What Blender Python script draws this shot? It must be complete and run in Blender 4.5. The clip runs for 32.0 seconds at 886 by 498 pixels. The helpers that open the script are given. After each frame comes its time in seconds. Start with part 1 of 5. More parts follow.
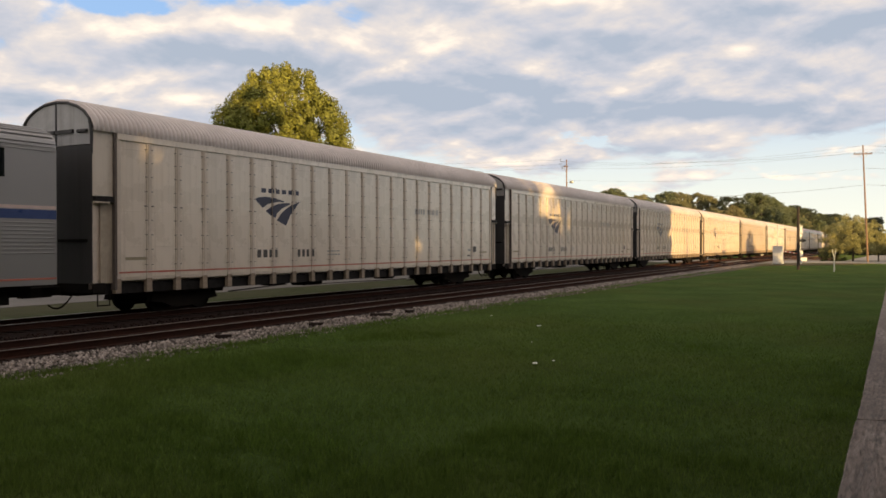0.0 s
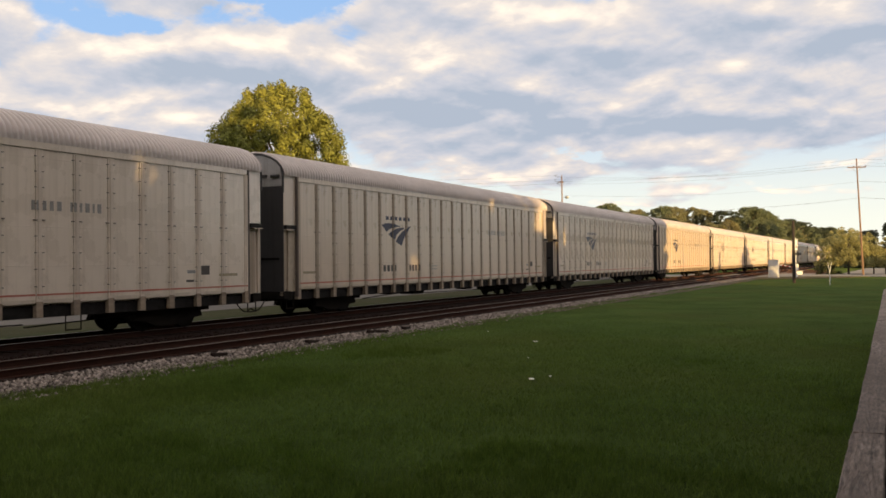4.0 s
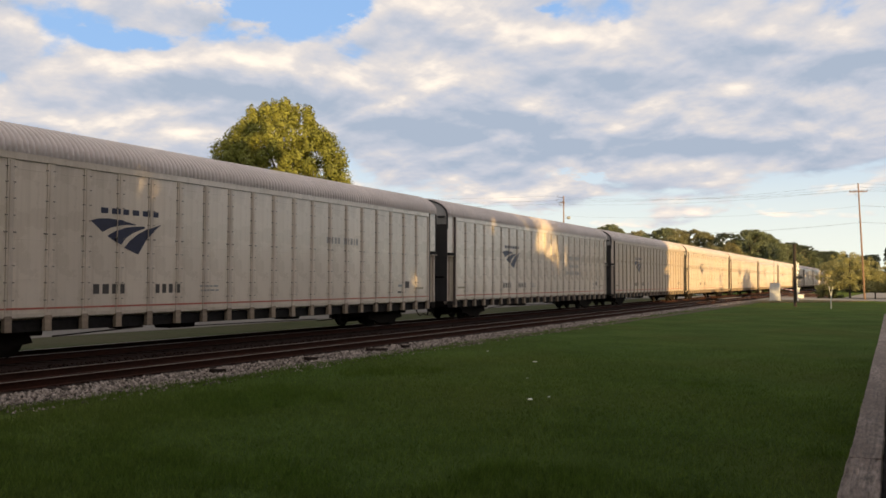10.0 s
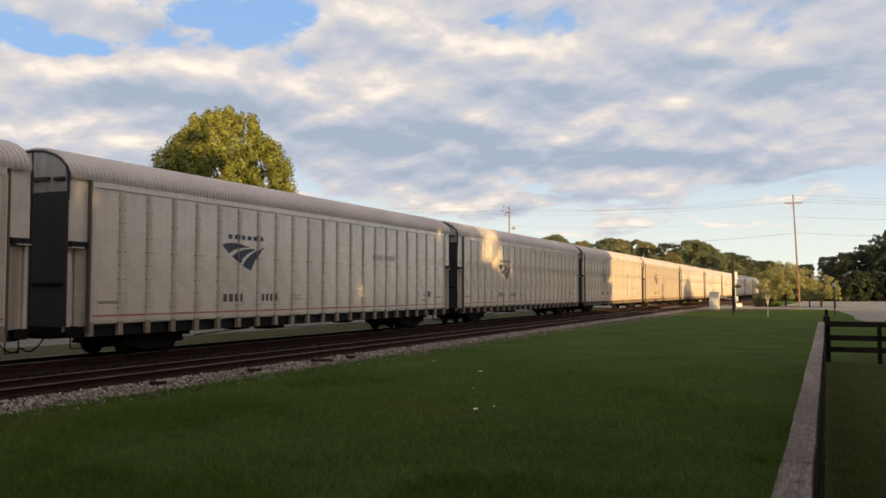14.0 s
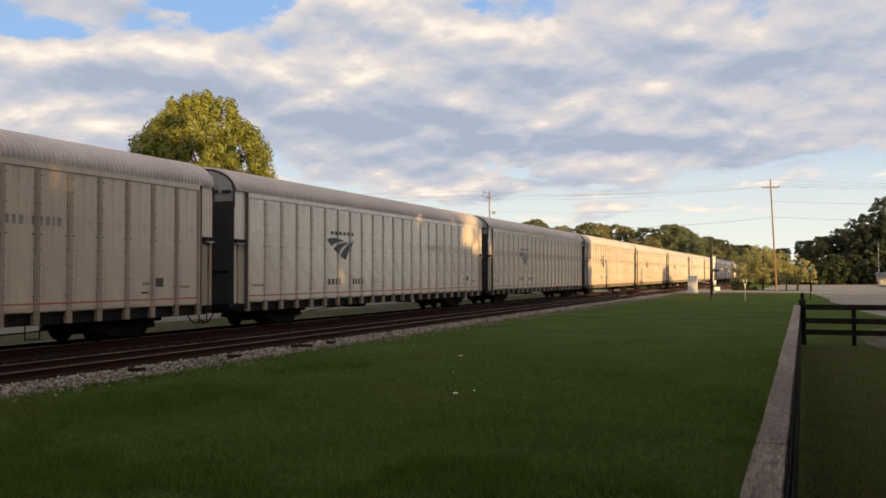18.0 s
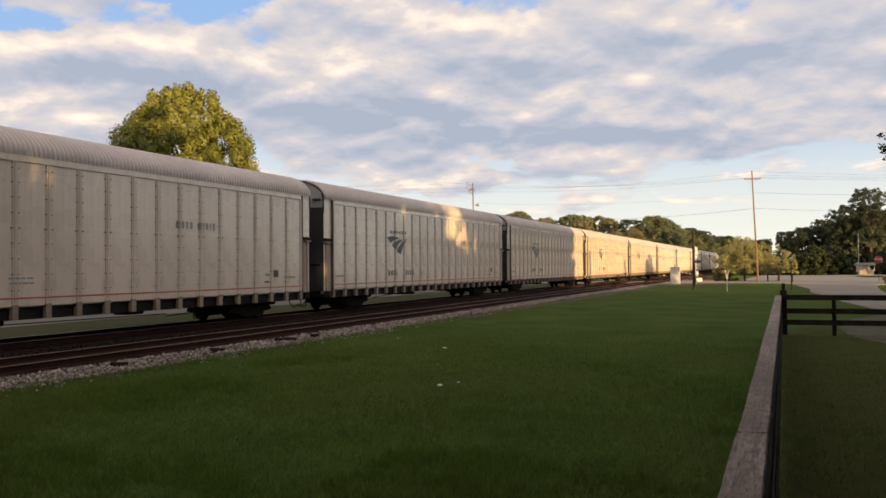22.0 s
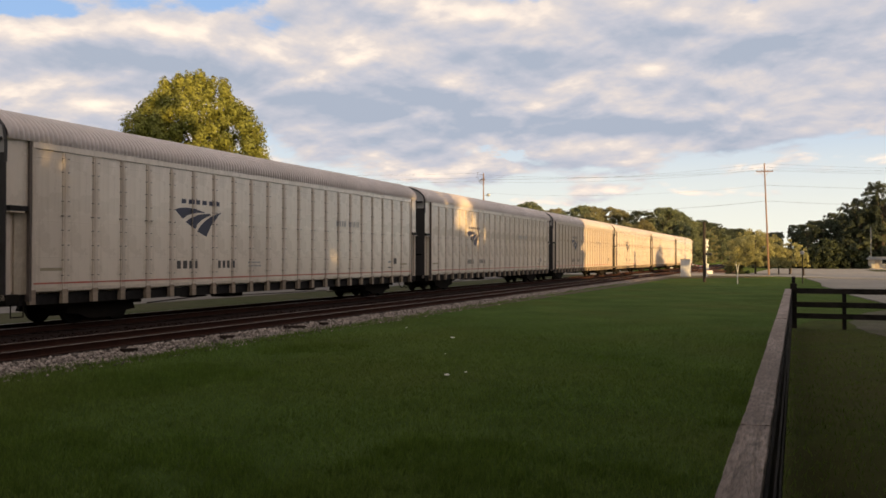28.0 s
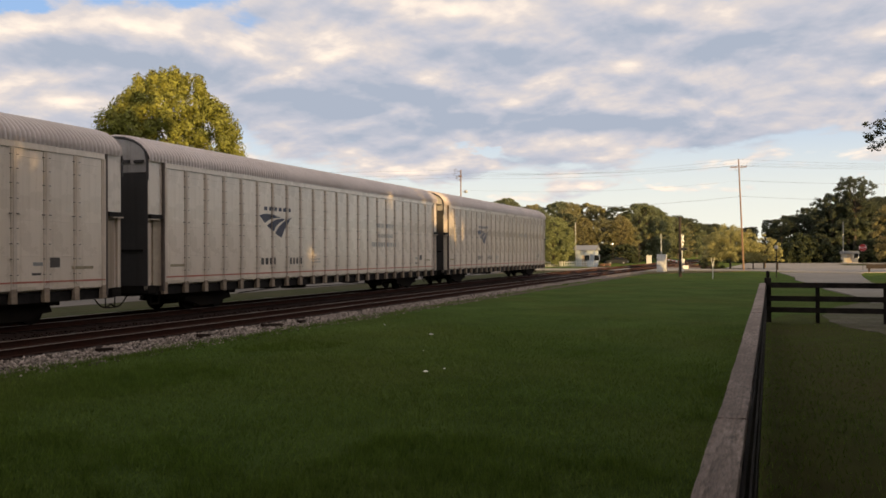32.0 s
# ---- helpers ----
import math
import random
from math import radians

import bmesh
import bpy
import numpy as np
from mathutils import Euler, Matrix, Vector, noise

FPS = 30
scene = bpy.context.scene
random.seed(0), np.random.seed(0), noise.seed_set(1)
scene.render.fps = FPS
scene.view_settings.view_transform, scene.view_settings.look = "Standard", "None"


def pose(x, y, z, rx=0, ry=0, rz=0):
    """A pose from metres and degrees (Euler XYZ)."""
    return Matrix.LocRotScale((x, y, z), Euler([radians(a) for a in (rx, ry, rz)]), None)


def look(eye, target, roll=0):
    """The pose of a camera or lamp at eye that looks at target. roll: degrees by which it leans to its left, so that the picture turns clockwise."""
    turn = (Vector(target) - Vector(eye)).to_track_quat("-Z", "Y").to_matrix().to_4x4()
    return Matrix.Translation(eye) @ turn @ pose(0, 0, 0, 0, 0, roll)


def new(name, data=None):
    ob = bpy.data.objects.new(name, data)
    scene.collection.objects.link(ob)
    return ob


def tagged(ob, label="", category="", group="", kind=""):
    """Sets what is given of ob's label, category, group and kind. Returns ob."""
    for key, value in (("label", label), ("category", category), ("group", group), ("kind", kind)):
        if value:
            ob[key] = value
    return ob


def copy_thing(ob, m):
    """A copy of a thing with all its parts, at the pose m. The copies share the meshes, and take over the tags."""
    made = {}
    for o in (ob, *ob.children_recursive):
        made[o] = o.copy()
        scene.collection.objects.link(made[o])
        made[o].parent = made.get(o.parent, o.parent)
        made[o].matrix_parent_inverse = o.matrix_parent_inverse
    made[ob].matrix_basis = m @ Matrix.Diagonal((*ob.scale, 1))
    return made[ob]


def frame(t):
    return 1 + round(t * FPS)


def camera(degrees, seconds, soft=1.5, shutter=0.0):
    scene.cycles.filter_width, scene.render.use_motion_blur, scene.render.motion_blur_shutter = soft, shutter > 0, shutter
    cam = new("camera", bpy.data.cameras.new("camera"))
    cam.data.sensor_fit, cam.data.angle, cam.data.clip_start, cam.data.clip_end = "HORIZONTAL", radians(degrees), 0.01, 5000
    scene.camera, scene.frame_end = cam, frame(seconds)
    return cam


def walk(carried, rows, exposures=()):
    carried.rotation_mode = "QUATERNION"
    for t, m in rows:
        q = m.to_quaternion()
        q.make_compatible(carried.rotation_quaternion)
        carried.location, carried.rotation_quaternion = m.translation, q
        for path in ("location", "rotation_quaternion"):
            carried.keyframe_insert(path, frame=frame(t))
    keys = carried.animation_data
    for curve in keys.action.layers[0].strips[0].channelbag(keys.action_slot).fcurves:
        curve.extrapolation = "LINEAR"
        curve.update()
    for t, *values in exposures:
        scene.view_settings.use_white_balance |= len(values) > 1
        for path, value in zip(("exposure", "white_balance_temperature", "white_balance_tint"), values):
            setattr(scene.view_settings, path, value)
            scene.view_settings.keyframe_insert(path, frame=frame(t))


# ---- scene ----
EYE_Z = 2.3


def eye_x(t):
    """The holder sways a little towards the fence as the shot goes on."""
    return float(np.interp(t, (0, 9, 13, 19, 25, 28, 32), (-0.105, -0.07, -0.05, -0.028, -0.03, 0.005, 0.0)))


cam = camera(55.50, 32.0, soft=1.6)
walk(cam, [
    (t, pose(eye_x(t), 0, EYE_Z, 90 + p, r, y)) for t, y, p, r in (
        (0, 28.16, -0.21, 0.20), (0.5, 28.10, 0.40, 0.26), (1, 28.18, 0.94, 0.47), (1.5, 28.10, 0.92, 0.67),
        (2, 28.04, 0.61, 0.63), (2.5, 27.89, 0.63, 0.56), (4.5, 27.95, 1.00, 0.66), (5, 27.97, 1.12, 0.67),
        (5.5, 27.92, 1.23, 0.71), (6, 27.79, 1.22, 0.59), (6.5, 27.93, 1.09, 0.54), (7, 27.95, 1.31, 0.46),
        (7.5, 27.73, 1.68, 0.38), (8, 27.68, 2.00, 0.25), (8.5, 27.55, 2.28, 0.09), (9, 27.72, 2.53, 0.08),
        (9.5, 27.77, 2.44, 0.01), (10, 27.98, 2.17, -0.12), (10.5, 27.98, 2.15, -0.13), (11, 28.27, 2.35, -0.17),
        (11.5, 28.18, 2.42, -0.22), (12, 28.25, 2.27, -0.16), (12.5, 28.50, 2.33, -0.30), (13, 27.03, 2.55, 0.05),
        (13.5, 24.50, 2.90, -0.32), (15.5, 24.59, 2.33, 0.77), (16, 24.28, 2.11, 0.16), (16.5, 23.58, 2.19, 0.20),
        (17, 23.33, 2.20, 0.19), (17.5, 22.98, 1.99, 0.30), (18, 23.01, 1.82, 0.26), (18.5, 23.06, 1.93, 0.27),
        (19, 23.03, 1.87, 0.37), (19.5, 22.82, 1.78, 0.25), (20, 22.60, 1.84, 0.26), (20.5, 22.68, 1.79, 0.23),
        (21, 22.41, 1.47, 0.35), (21.5, 22.18, 1.40, 0.45), (22, 21.92, 1.29, 0.53), (22.5, 22.05, 1.22, 0.36),
        (23, 22.05, 1.13, 0.42), (23.5, 22.08, 0.93, 0.17), (24, 22.14, 1.02, -0.06), (24.5, 22.11, 0.91, -0.14),
        (25, 22.23, 0.66, -0.24), (25.5, 22.62, 0.49, -0.21), (27.5, 23.34, 0.49, -0.16), (28, 22.60, 0.60, -0.04),
        (28.5, 21.29, 0.89, -0.16), (29, 20.93, 1.10, -0.35), (29.5, 21.02, 0.77, -0.28), (30, 21.13, 0.61, -0.15),
        (30.5, 20.99, 0.41, -0.06), (31, 20.90, 0.25, 0.05), (31.5, 20.83, 0.31, 0.23), (32, 21.08, 0.37, 0.31),
    )], exposures=((0.0, 0.03, 7500, 11), (2.0, 0.05, 7500, 11), (6.0, 0.03, 7500, 11), (7.0, 0.0, 7500, 11), (8.0, -0.2, 7200, 11), (9.0, -0.03, 7200, 10), (13.0, -0.1, 7150, 10), (18.0, -0.1, 7250, 11), (22.0, -0.05, 7450, 13), (32.0, -0.08, 7500, 13)))

# ---- daylight: low evening sun from behind, broken cloud ----
SUN_TO = Vector((-0.78, 0.63, -0.112)).normalized()   # the way the light travels
world = bpy.data.worlds.new("evening_sky")
scene.world = world
world.use_nodes = True


def graph(tree):
    """A shortcut for node building: add(type, inputs, settings)."""
    tree.nodes.clear()

    def add(kind, ins=None, **sets):
        n = tree.nodes.new(kind)
        if "operation" in sets:
            n.operation = sets["operation"]
        if "interpolation_type" in sets:
            n.interpolation_type = sets["interpolation_type"]
        if "data_type" in sets:
            n.data_type, n.blend_type = sets["data_type"], sets["blend_type"]
        for k, v in (ins or {}).items():
            if isinstance(v, bpy.types.NodeSocket):
                tree.links.new(v, n.inputs[k])
            else:
                n.inputs[k].default_value = v
        return n
    return add


def maths(add, op, a, b=0.0, clamp=False):
    n = add("ShaderNodeMath", {0: a, 1: b}, operation=op)
    n.use_clamp = clamp
    return n.outputs[0]


def ramp(add, fac, *stops):
    n = add("ShaderNodeValToRGB", {0: fac})
    e = n.color_ramp.elements
    while len(e) < len(stops):
        e.new(0.5)
    for el, (p, c) in zip(e, stops):
        el.position = p
        el.color = (*c, 1) if len(c) == 3 else c
    return n.outputs[0]


def mix(add, fac, a, b, blend="MIX"):
    n = add("ShaderNodeMix", data_type="RGBA", blend_type=blend)
    for k, v in ((0, fac), (6, a), (7, b)):
        if isinstance(v, bpy.types.NodeSocket):
            n.id_data.links.new(v, n.inputs[k])
        else:
            n.inputs[k].default_value = v if k == 0 else (*v, 1)
    return n.outputs[2]


# cloud masses by bearing left of +y, height, half width, half height (degrees) and weight
LIT_MASSES = ((23.8, 16.5, 4.5, 2.1, 1.0), (29.6, 13.9, 3.8, 1.6, 1.0), (39.6, 14.4, 3.1, 0.9, 0.9), (48.6, 13.6, 2.8, 0.9, 1.0), (8.7, 11.4, 9.4, 0.9, 0.9),
              (15.6, 14.3, 3.8, 0.5, 0.8), (5.1, 16.3, 8.0, 0.8, 0.35), (-3.5, 10.0, 2.8, 1.2, 0.7), (24.3, 5.9, 3.8, 0.9, 0.7), (47.0, 9.7, 3.8, 0.8, 0.8))
GREY_MASSES = ((40.7, 12.4, 6.9, 1.1, 0.9), (25.8, 10.1, 7.6, 2.1, 1.0), (4.2, 13.5, 9.5, 1.4, 1.0), (8.7, 8.8, 9.7, 1.3, 0.7), (18.8, 12.8, 3.5, 1.4, 0.7))
CLEAR_GAPS = ((39.6, 17.6, 6.6, 1.5, 1.0), (48.7, 15.4, 2.8, 0.9, 0.7), (20.3, 17.9, 1.2, 0.6, 0.8), (7.2, 9.2, 2.1, 0.2, 0.8), (17.0, 7.2, 3.1, 0.6, 0.9))


def make_sky():
    add = graph(world.node_tree)
    sky = add("ShaderNodeTexSky")
    sky.sky_type, sky.sun_disc = "NISHITA", False
    sky.sun_elevation, sky.sun_rotation = math.asin(-SUN_TO.z), math.atan2(-SUN_TO.x, -SUN_TO.y)
    sky.dust_density = 1.2
    blue = add("ShaderNodeVectorMath", {0: sky.outputs[0], 3: 0.15}, operation="SCALE").outputs[0]
    blue = mix(add, 0.75, blue, (0.22, 0.43, 0.86))
    way = add("ShaderNodeTexCoord").outputs["Generated"]
    sep = add("ShaderNodeSeparateXYZ", {0: way})
    up = maths(add, "MAXIMUM", sep.outputs[2], 0.0)
    # clouds lie on a flat layer, so they crowd together towards the horizon
    den = maths(add, "ADD", up, 0.24)
    flat = add("ShaderNodeCombineXYZ", {0: maths(add, "DIVIDE", sep.outputs[0], den), 1: maths(add, "DIVIDE", sep.outputs[1], den), 2: 0.0}).outputs[0]

    def layer(scale_by):
        """Cloud thickness, looked up a little higher in the sky for scale_by under 1."""
        p = add("ShaderNodeMapping", {0: flat, 1: (0.35, 0.9, 0), 2: (0, 0, radians(24)), 3: (scale_by, scale_by, 1.0)}).outputs[0]
        big = add("ShaderNodeTexNoise", {"Vector": p, "Scale": 0.9, "Detail": 3.0, "Roughness": 0.5}).outputs[0]
        puff = add("ShaderNodeTexNoise", {"Vector": p, "Scale": 4.2, "Detail": 7.0, "Roughness": 0.53, "Distortion": 0.2}).outputs[0]
        return maths(add, "ADD", maths(add, "MULTIPLY", big, 0.40), maths(add, "MULTIPLY", puff, 0.60))

    dens, above = layer(1.0), layer(0.965)
    relief = maths(add, "SUBTRACT", dens, above)
    # bearing and height, with ragged borders
    warp = add("ShaderNodeTexNoise", {"Vector": flat, "Scale": 3.2, "Detail": 5.0, "Roughness": 0.6}).outputs["Color"]
    warp = add("ShaderNodeVectorMath", {0: warp, 1: (0.5, 0.5, 0.5)}, operation="SUBTRACT").outputs[0]
    warp = add("ShaderNodeVectorMath", {0: warp, 1: (8.0, 3.0, 0.0)}, operation="MULTIPLY").outputs[0]
    bearing = maths(add, "DEGREES", maths(add, "ARCTAN2", maths(add, "MULTIPLY", sep.outputs[0], -1.0), sep.outputs[1]))
    height = maths(add, "DEGREES", maths(add, "ARCSINE", sep.outputs[2]))
    where = add("ShaderNodeVectorMath", {0: add("ShaderNodeCombineXYZ", {0: bearing, 1: height, 2: 0.0}).outputs[0], 1: warp}, operation="ADD").outputs[0]

    def masses(rows):
        total = None
        for a, e, ra, re, k in rows:
            v = add("ShaderNodeVectorMath", {0: where, 1: (a, e, 0)}, operation="SUBTRACT").outputs[0]
            v = add("ShaderNodeVectorMath", {0: v, 1: (1 / ra, 1 / re, 0)}, operation="MULTIPLY").outputs[0]
            d = add("ShaderNodeVectorMath", {0: v, 1: v}, operation="DOT_PRODUCT").outputs["Value"]
            g = maths(add, "MULTIPLY", maths(add, "POWER", 0.45, d), k)
            total = g if total is None else maths(add, "ADD", total, g)
        return total

    lit_mass, grey_mass, gap = masses(LIT_MASSES), masses(GREY_MASSES), masses(CLEAR_GAPS)
    # thin out near the horizon, where the sky is clear and pale
    low = add("ShaderNodeMapRange", {0: up, 1: 0.03, 2: 0.15, 3: -0.20, 4: 0.085}).outputs[0]
    dens = maths(add, "ADD", dens, low)
    dens = maths(add, "ADD", dens, maths(add, "MULTIPLY", maths(add, "ADD", lit_mass, grey_mass), 0.13))
    dens = maths(add, "SUBTRACT", dens, maths(add, "MULTIPLY", gap, 0.26))
    wisps = add("ShaderNodeTexNoise", {"Vector": flat, "Scale": 5.2, "Detail": 6.0, "Roughness": 0.6}).outputs[0]
    wisps = maths(add, "MULTIPLY", maths(add, "SUBTRACT", wisps, 0.42), 1.2)
    dens = maths(add, "ADD", dens, maths(add, "MULTIPLY", wisps, maths(add, "MINIMUM", gap, 1.0)))
    cover = add("ShaderNodeMapRange", {0: dens, 1: 0.435, 2: 0.535, 3: 0.0, 4: 1.0}, interpolation_type="SMOOTHSTEP").outputs[0]
    # tops and thin edges catch the low sun, thick undersides stay grey-blue
    thick = add("ShaderNodeMapRange", {0: dens, 1: 0.46, 2: 0.68, 3: 0.53, 4: 0.29}).outputs[0]
    lit = maths(add, "ADD", thick, maths(add, "MULTIPLY", relief, 3.6))
    lit = maths(add, "ADD", lit, maths(add, "MULTIPLY", lit_mass, 0.33))
    lit = maths(add, "SUBTRACT", lit, maths(add, "MULTIPLY", grey_mass, 0.26))
    # the layer grows thinner and brighter towards the zenith
    lit = maths(add, "ADD", lit, add("ShaderNodeMapRange", {0: up, 1: 0.32, 2: 0.75, 3: 0.0, 4: 0.26}).outputs[0])
    shade = ramp(add, lit, (0.0, (0.32, 0.40, 0.54)), (0.32, (0.44, 0.49, 0.61)), (0.62, (0.60, 0.595, 0.635)), (0.95, (0.91, 0.84, 0.775)))
    # pale warm haze low down
    haze = add("ShaderNodeMapRange", {0: up, 1: 0.0, 2: 0.24, 3: 1.0, 4: 0.0}, interpolation_type="SMOOTHSTEP").outputs[0]
    clear = mix(add, maths(add, "MULTIPLY", haze, 0.92), blue, (0.76, 0.82, 0.77))
    total = mix(add, cover, clear, shade)
    bg = add("ShaderNodeBackground", {0: total, 1: 1.28})
    add("ShaderNodeOutputWorld", {0: bg.outputs[0]})


make_sky()
sun = new("sun", bpy.data.lights.new("sun", "SUN"))
sun.data.energy, sun.data.angle, sun.data.color = 7.0, radians(0.5), (1.0, 0.72, 0.34)
sun.matrix_world = look((60, -100, 40), Vector((60, -100, 40)) + SUN_TO)


# ---- materials ----
def material(name, base, rough=0.6, metal=0.0, grain=8.0, amount=0.25, second=None, bump=0.0, bump_scale=60.0, coat=0.0,
             stretch=(1, 1, 1), island=0.0, obj_random=0.0, specular=0.5, streak=0.0, translucent=0.0):
    """A surface with two scales of variation; second is the colour of stains and wear."""
    m = bpy.data.materials.new(name)
    m.use_nodes = True
    add = graph(m.node_tree)
    co = add("ShaderNodeTexCoord").outputs["Object"]
    co = add("ShaderNodeMapping", {0: co, 3: stretch}).outputs[0]
    n1 = add("ShaderNodeTexNoise", {"Vector": co, "Scale": grain, "Detail": 6.0, "Roughness": 0.62}).outputs[0]
    n2 = add("ShaderNodeTexNoise", {"Vector": co, "Scale": grain * 0.13, "Detail": 4.0, "Roughness": 0.55}).outputs[0]
    f1 = add("ShaderNodeMapRange", {0: n1, 1: 0.32, 2: 0.68, 3: 0.0, 4: 1.0}).outputs[0]
    f2 = add("ShaderNodeMapRange", {0: n2, 1: 0.36, 2: 0.64, 3: 0.0, 4: 1.0}).outputs[0]
    dark = tuple(c * (1 - amount) for c in base)
    lightc = tuple(min(1, c * (1 + amount * 0.6)) for c in base)
    col = mix(add, f1, dark, lightc)
    if second:
        col = mix(add, maths(add, "MULTIPLY", f2, 0.75), col, second)
    if streak:
        st = add("ShaderNodeMapping", {0: add("ShaderNodeTexCoord").outputs["Object"], 3: (3.0, 3.0, 0.12)}).outputs[0]
        sn = add("ShaderNodeTexNoise", {"Vector": st, "Scale": 2.2, "Detail": 5.0, "Roughness": 0.65}).outputs[0]
        sf = add("ShaderNodeMapRange", {0: sn, 1: 0.48, 2: 0.72, 3: 0.0, 4: streak}).outputs[0]
        col = mix(add, sf, col, tuple(c * k for c, k in zip(base, (0.50, 0.44, 0.36))))
    if island or obj_random:
        r = add("ShaderNodeNewGeometry").outputs["Random Per Island"] if island else add("ShaderNodeObjectInfo").outputs["Random"]
        k = island or obj_random
        v = add("ShaderNodeMapRange", {0: r, 1: 0.0, 2: 1.0, 3: 1 - k, 4: 1 + k}).outputs[0]
        col = add("ShaderNodeVectorMath", {0: col, 3: v}, operation="SCALE").outputs[0]
    rr = add("ShaderNodeMapRange", {0: n1, 1: 0.3, 2: 0.7, 3: max(0.02, rough - 0.12), 4: min(1, rough + 0.12)}).outputs[0]
    ins = {"Base Color": col, "Roughness": rr, "Metallic": metal, "Specular IOR Level": specular, "Coat Weight": coat, "Coat Roughness": 0.16}
    if bump:
        nb = add("ShaderNodeTexNoise", {"Vector": co, "Scale": bump_scale, "Detail": 5.0, "Roughness": 0.6}).outputs[0]
        ins["Normal"] = add("ShaderNodeBump", {"Strength": bump, "Distance": 0.02, "Height": nb}).outputs[0]
    sh = add("ShaderNodeBsdfPrincipled", ins).outputs[0]
    if translucent:
        tr = add("ShaderNodeBsdfTranslucent", {0: col}).outputs[0]
        sh = add("ShaderNodeMixShader", {0: translucent, 1: sh, 2: tr}).outputs[0]
    add("ShaderNodeOutputMaterial", {0: sh})
    return m


def ground_material():
    m = bpy.data.materials.new("mown_grass_ground")
    m.use_nodes = True
    add = graph(m.node_tree)
    co = add("ShaderNodeTexCoord").outputs["Object"]
    big = add("ShaderNodeTexNoise", {"Vector": co, "Scale": 0.16, "Detail": 3.0, "Roughness": 0.6}).outputs[0]
    midn = add("ShaderNodeTexNoise", {"Vector": co, "Scale": 0.36, "Detail": 2.5, "Roughness": 0.6}).outputs[0]
    fine = add("ShaderNodeTexNoise", {"Vector": co, "Scale": 38.0, "Detail": 4.0, "Roughness": 0.7}).outputs[0]
    a = ramp(add, midn, (0.34, (0.036, 0.061, 0.015)), (0.50, (0.047, 0.079, 0.020)), (0.66, (0.062, 0.096, 0.025)))
    b = mix(add, add("ShaderNodeMapRange", {0: big, 1: 0.46, 2: 0.66, 3: 0.0, 4: 0.40}).outputs[0], a, (0.078, 0.074, 0.022))
    c = mix(add, 1.0, b, ramp(add, fine, (0.3, (0.62, 0.64, 0.62)), (0.7, (1.14, 1.16, 1.10))), "MULTIPLY")
    nb = add("ShaderNodeBump", {"Strength": 0.7, "Distance": 0.03, "Height": fine}).outputs[0]
    sh = add("ShaderNodeBsdfPrincipled", {"Base Color": c, "Roughness": 1.0, "Specular IOR Level": 0.02, "Normal": nb, "Sheen Weight": 0.10, "Sheen Roughness": 0.5, "Sheen Tint": (0.30, 0.38, 0.10, 1)})
    add("ShaderNodeOutputMaterial", {0: sh.outputs[0]})
    return m


M = {}
M["ground"] = ground_material()
M["blade"] = material("grass_blade", (0.108, 0.168, 0.037), 0.9, grain=1.3, amount=0.25, second=(0.116, 0.154, 0.039), island=0.30, specular=0.03, translucent=0.5)
M["coarse_blade"] = material("coarse_grass_blade", (0.096, 0.155, 0.029), 0.9, grain=1.3, amount=0.25, second=(0.105, 0.145, 0.033), island=0.30, specular=0.03, translucent=0.4)
M["white_paint"] = material("weathered_cream_paint", (0.78, 0.655, 0.546), 0.30, grain=1.2, amount=0.06, second=(0.69, 0.57, 0.46), bump=0.22, bump_scale=0.9, obj_random=0.075, streak=0.25, specular=0.5, coat=0.9)
M["post_paint"] = material("dusty_post_paint", (0.70, 0.58, 0.48), 0.5, grain=5, amount=0.12, second=(0.57, 0.47, 0.38), streak=0.4, obj_random=0.07)
M["dusty_paint"] = material("dust_stained_cream_paint", (0.70, 0.56, 0.445), 0.36, grain=1.2, amount=0.10, second=(0.57, 0.455, 0.34), bump=0.22, bump_scale=0.9, obj_random=0.075, streak=0.4, specular=0.45, coat=0.6)
M["dusty_post"] = material("rust_stained_post_paint", (0.45, 0.365, 0.280), 0.55, grain=5, amount=0.18, second=(0.37, 0.28, 0.205), streak=0.55, obj_random=0.08)
M["yard"] = material("thin_yard_grass", (0.052, 0.066, 0.018), 0.98, grain=1.4, amount=0.35, second=(0.060, 0.054, 0.022), bump=0.8, bump_scale=30, specular=0.02)
# grass colour darkened to stand in for shade beyond the tracks
M["verge"] = material("shaded_verge_grass", (0.050, 0.058, 0.026), 0.98, grain=1.2, amount=0.35, second=(0.066, 0.060, 0.036), bump=0.8, bump_scale=30, specular=0.02)
M["roof_metal"] = material("dull_roof_metal", (0.66, 0.56, 0.515), 0.48, metal=0.1, grain=3, amount=0.14, second=(0.50, 0.42, 0.38), obj_random=0.05)
M["end_grey"] = material("grey_end_door_paint", (0.45, 0.42, 0.40), 0.5, grain=3, amount=0.15, second=(0.36, 0.33, 0.30), streak=0.5)
M["end_dark"] = material("dark_end_door", (0.050, 0.044, 0.043), 0.65, grain=3, amount=0.35, second=(0.045, 0.038, 0.034), streak=0.5)
M["black_steel"] = material("grimy_black_steel", (0.013, 0.011, 0.010), 0.85, grain=9, amount=0.35, second=(0.022, 0.017, 0.013), specular=0.08)
M["black_recess"] = material("dark_sill_steel", (0.028, 0.025, 0.024), 0.6, grain=5, amount=0.3, specular=0.06)
M["seal"] = material("brown_rubber_seal", (0.12, 0.09, 0.075), 0.7, grain=6, amount=0.3)
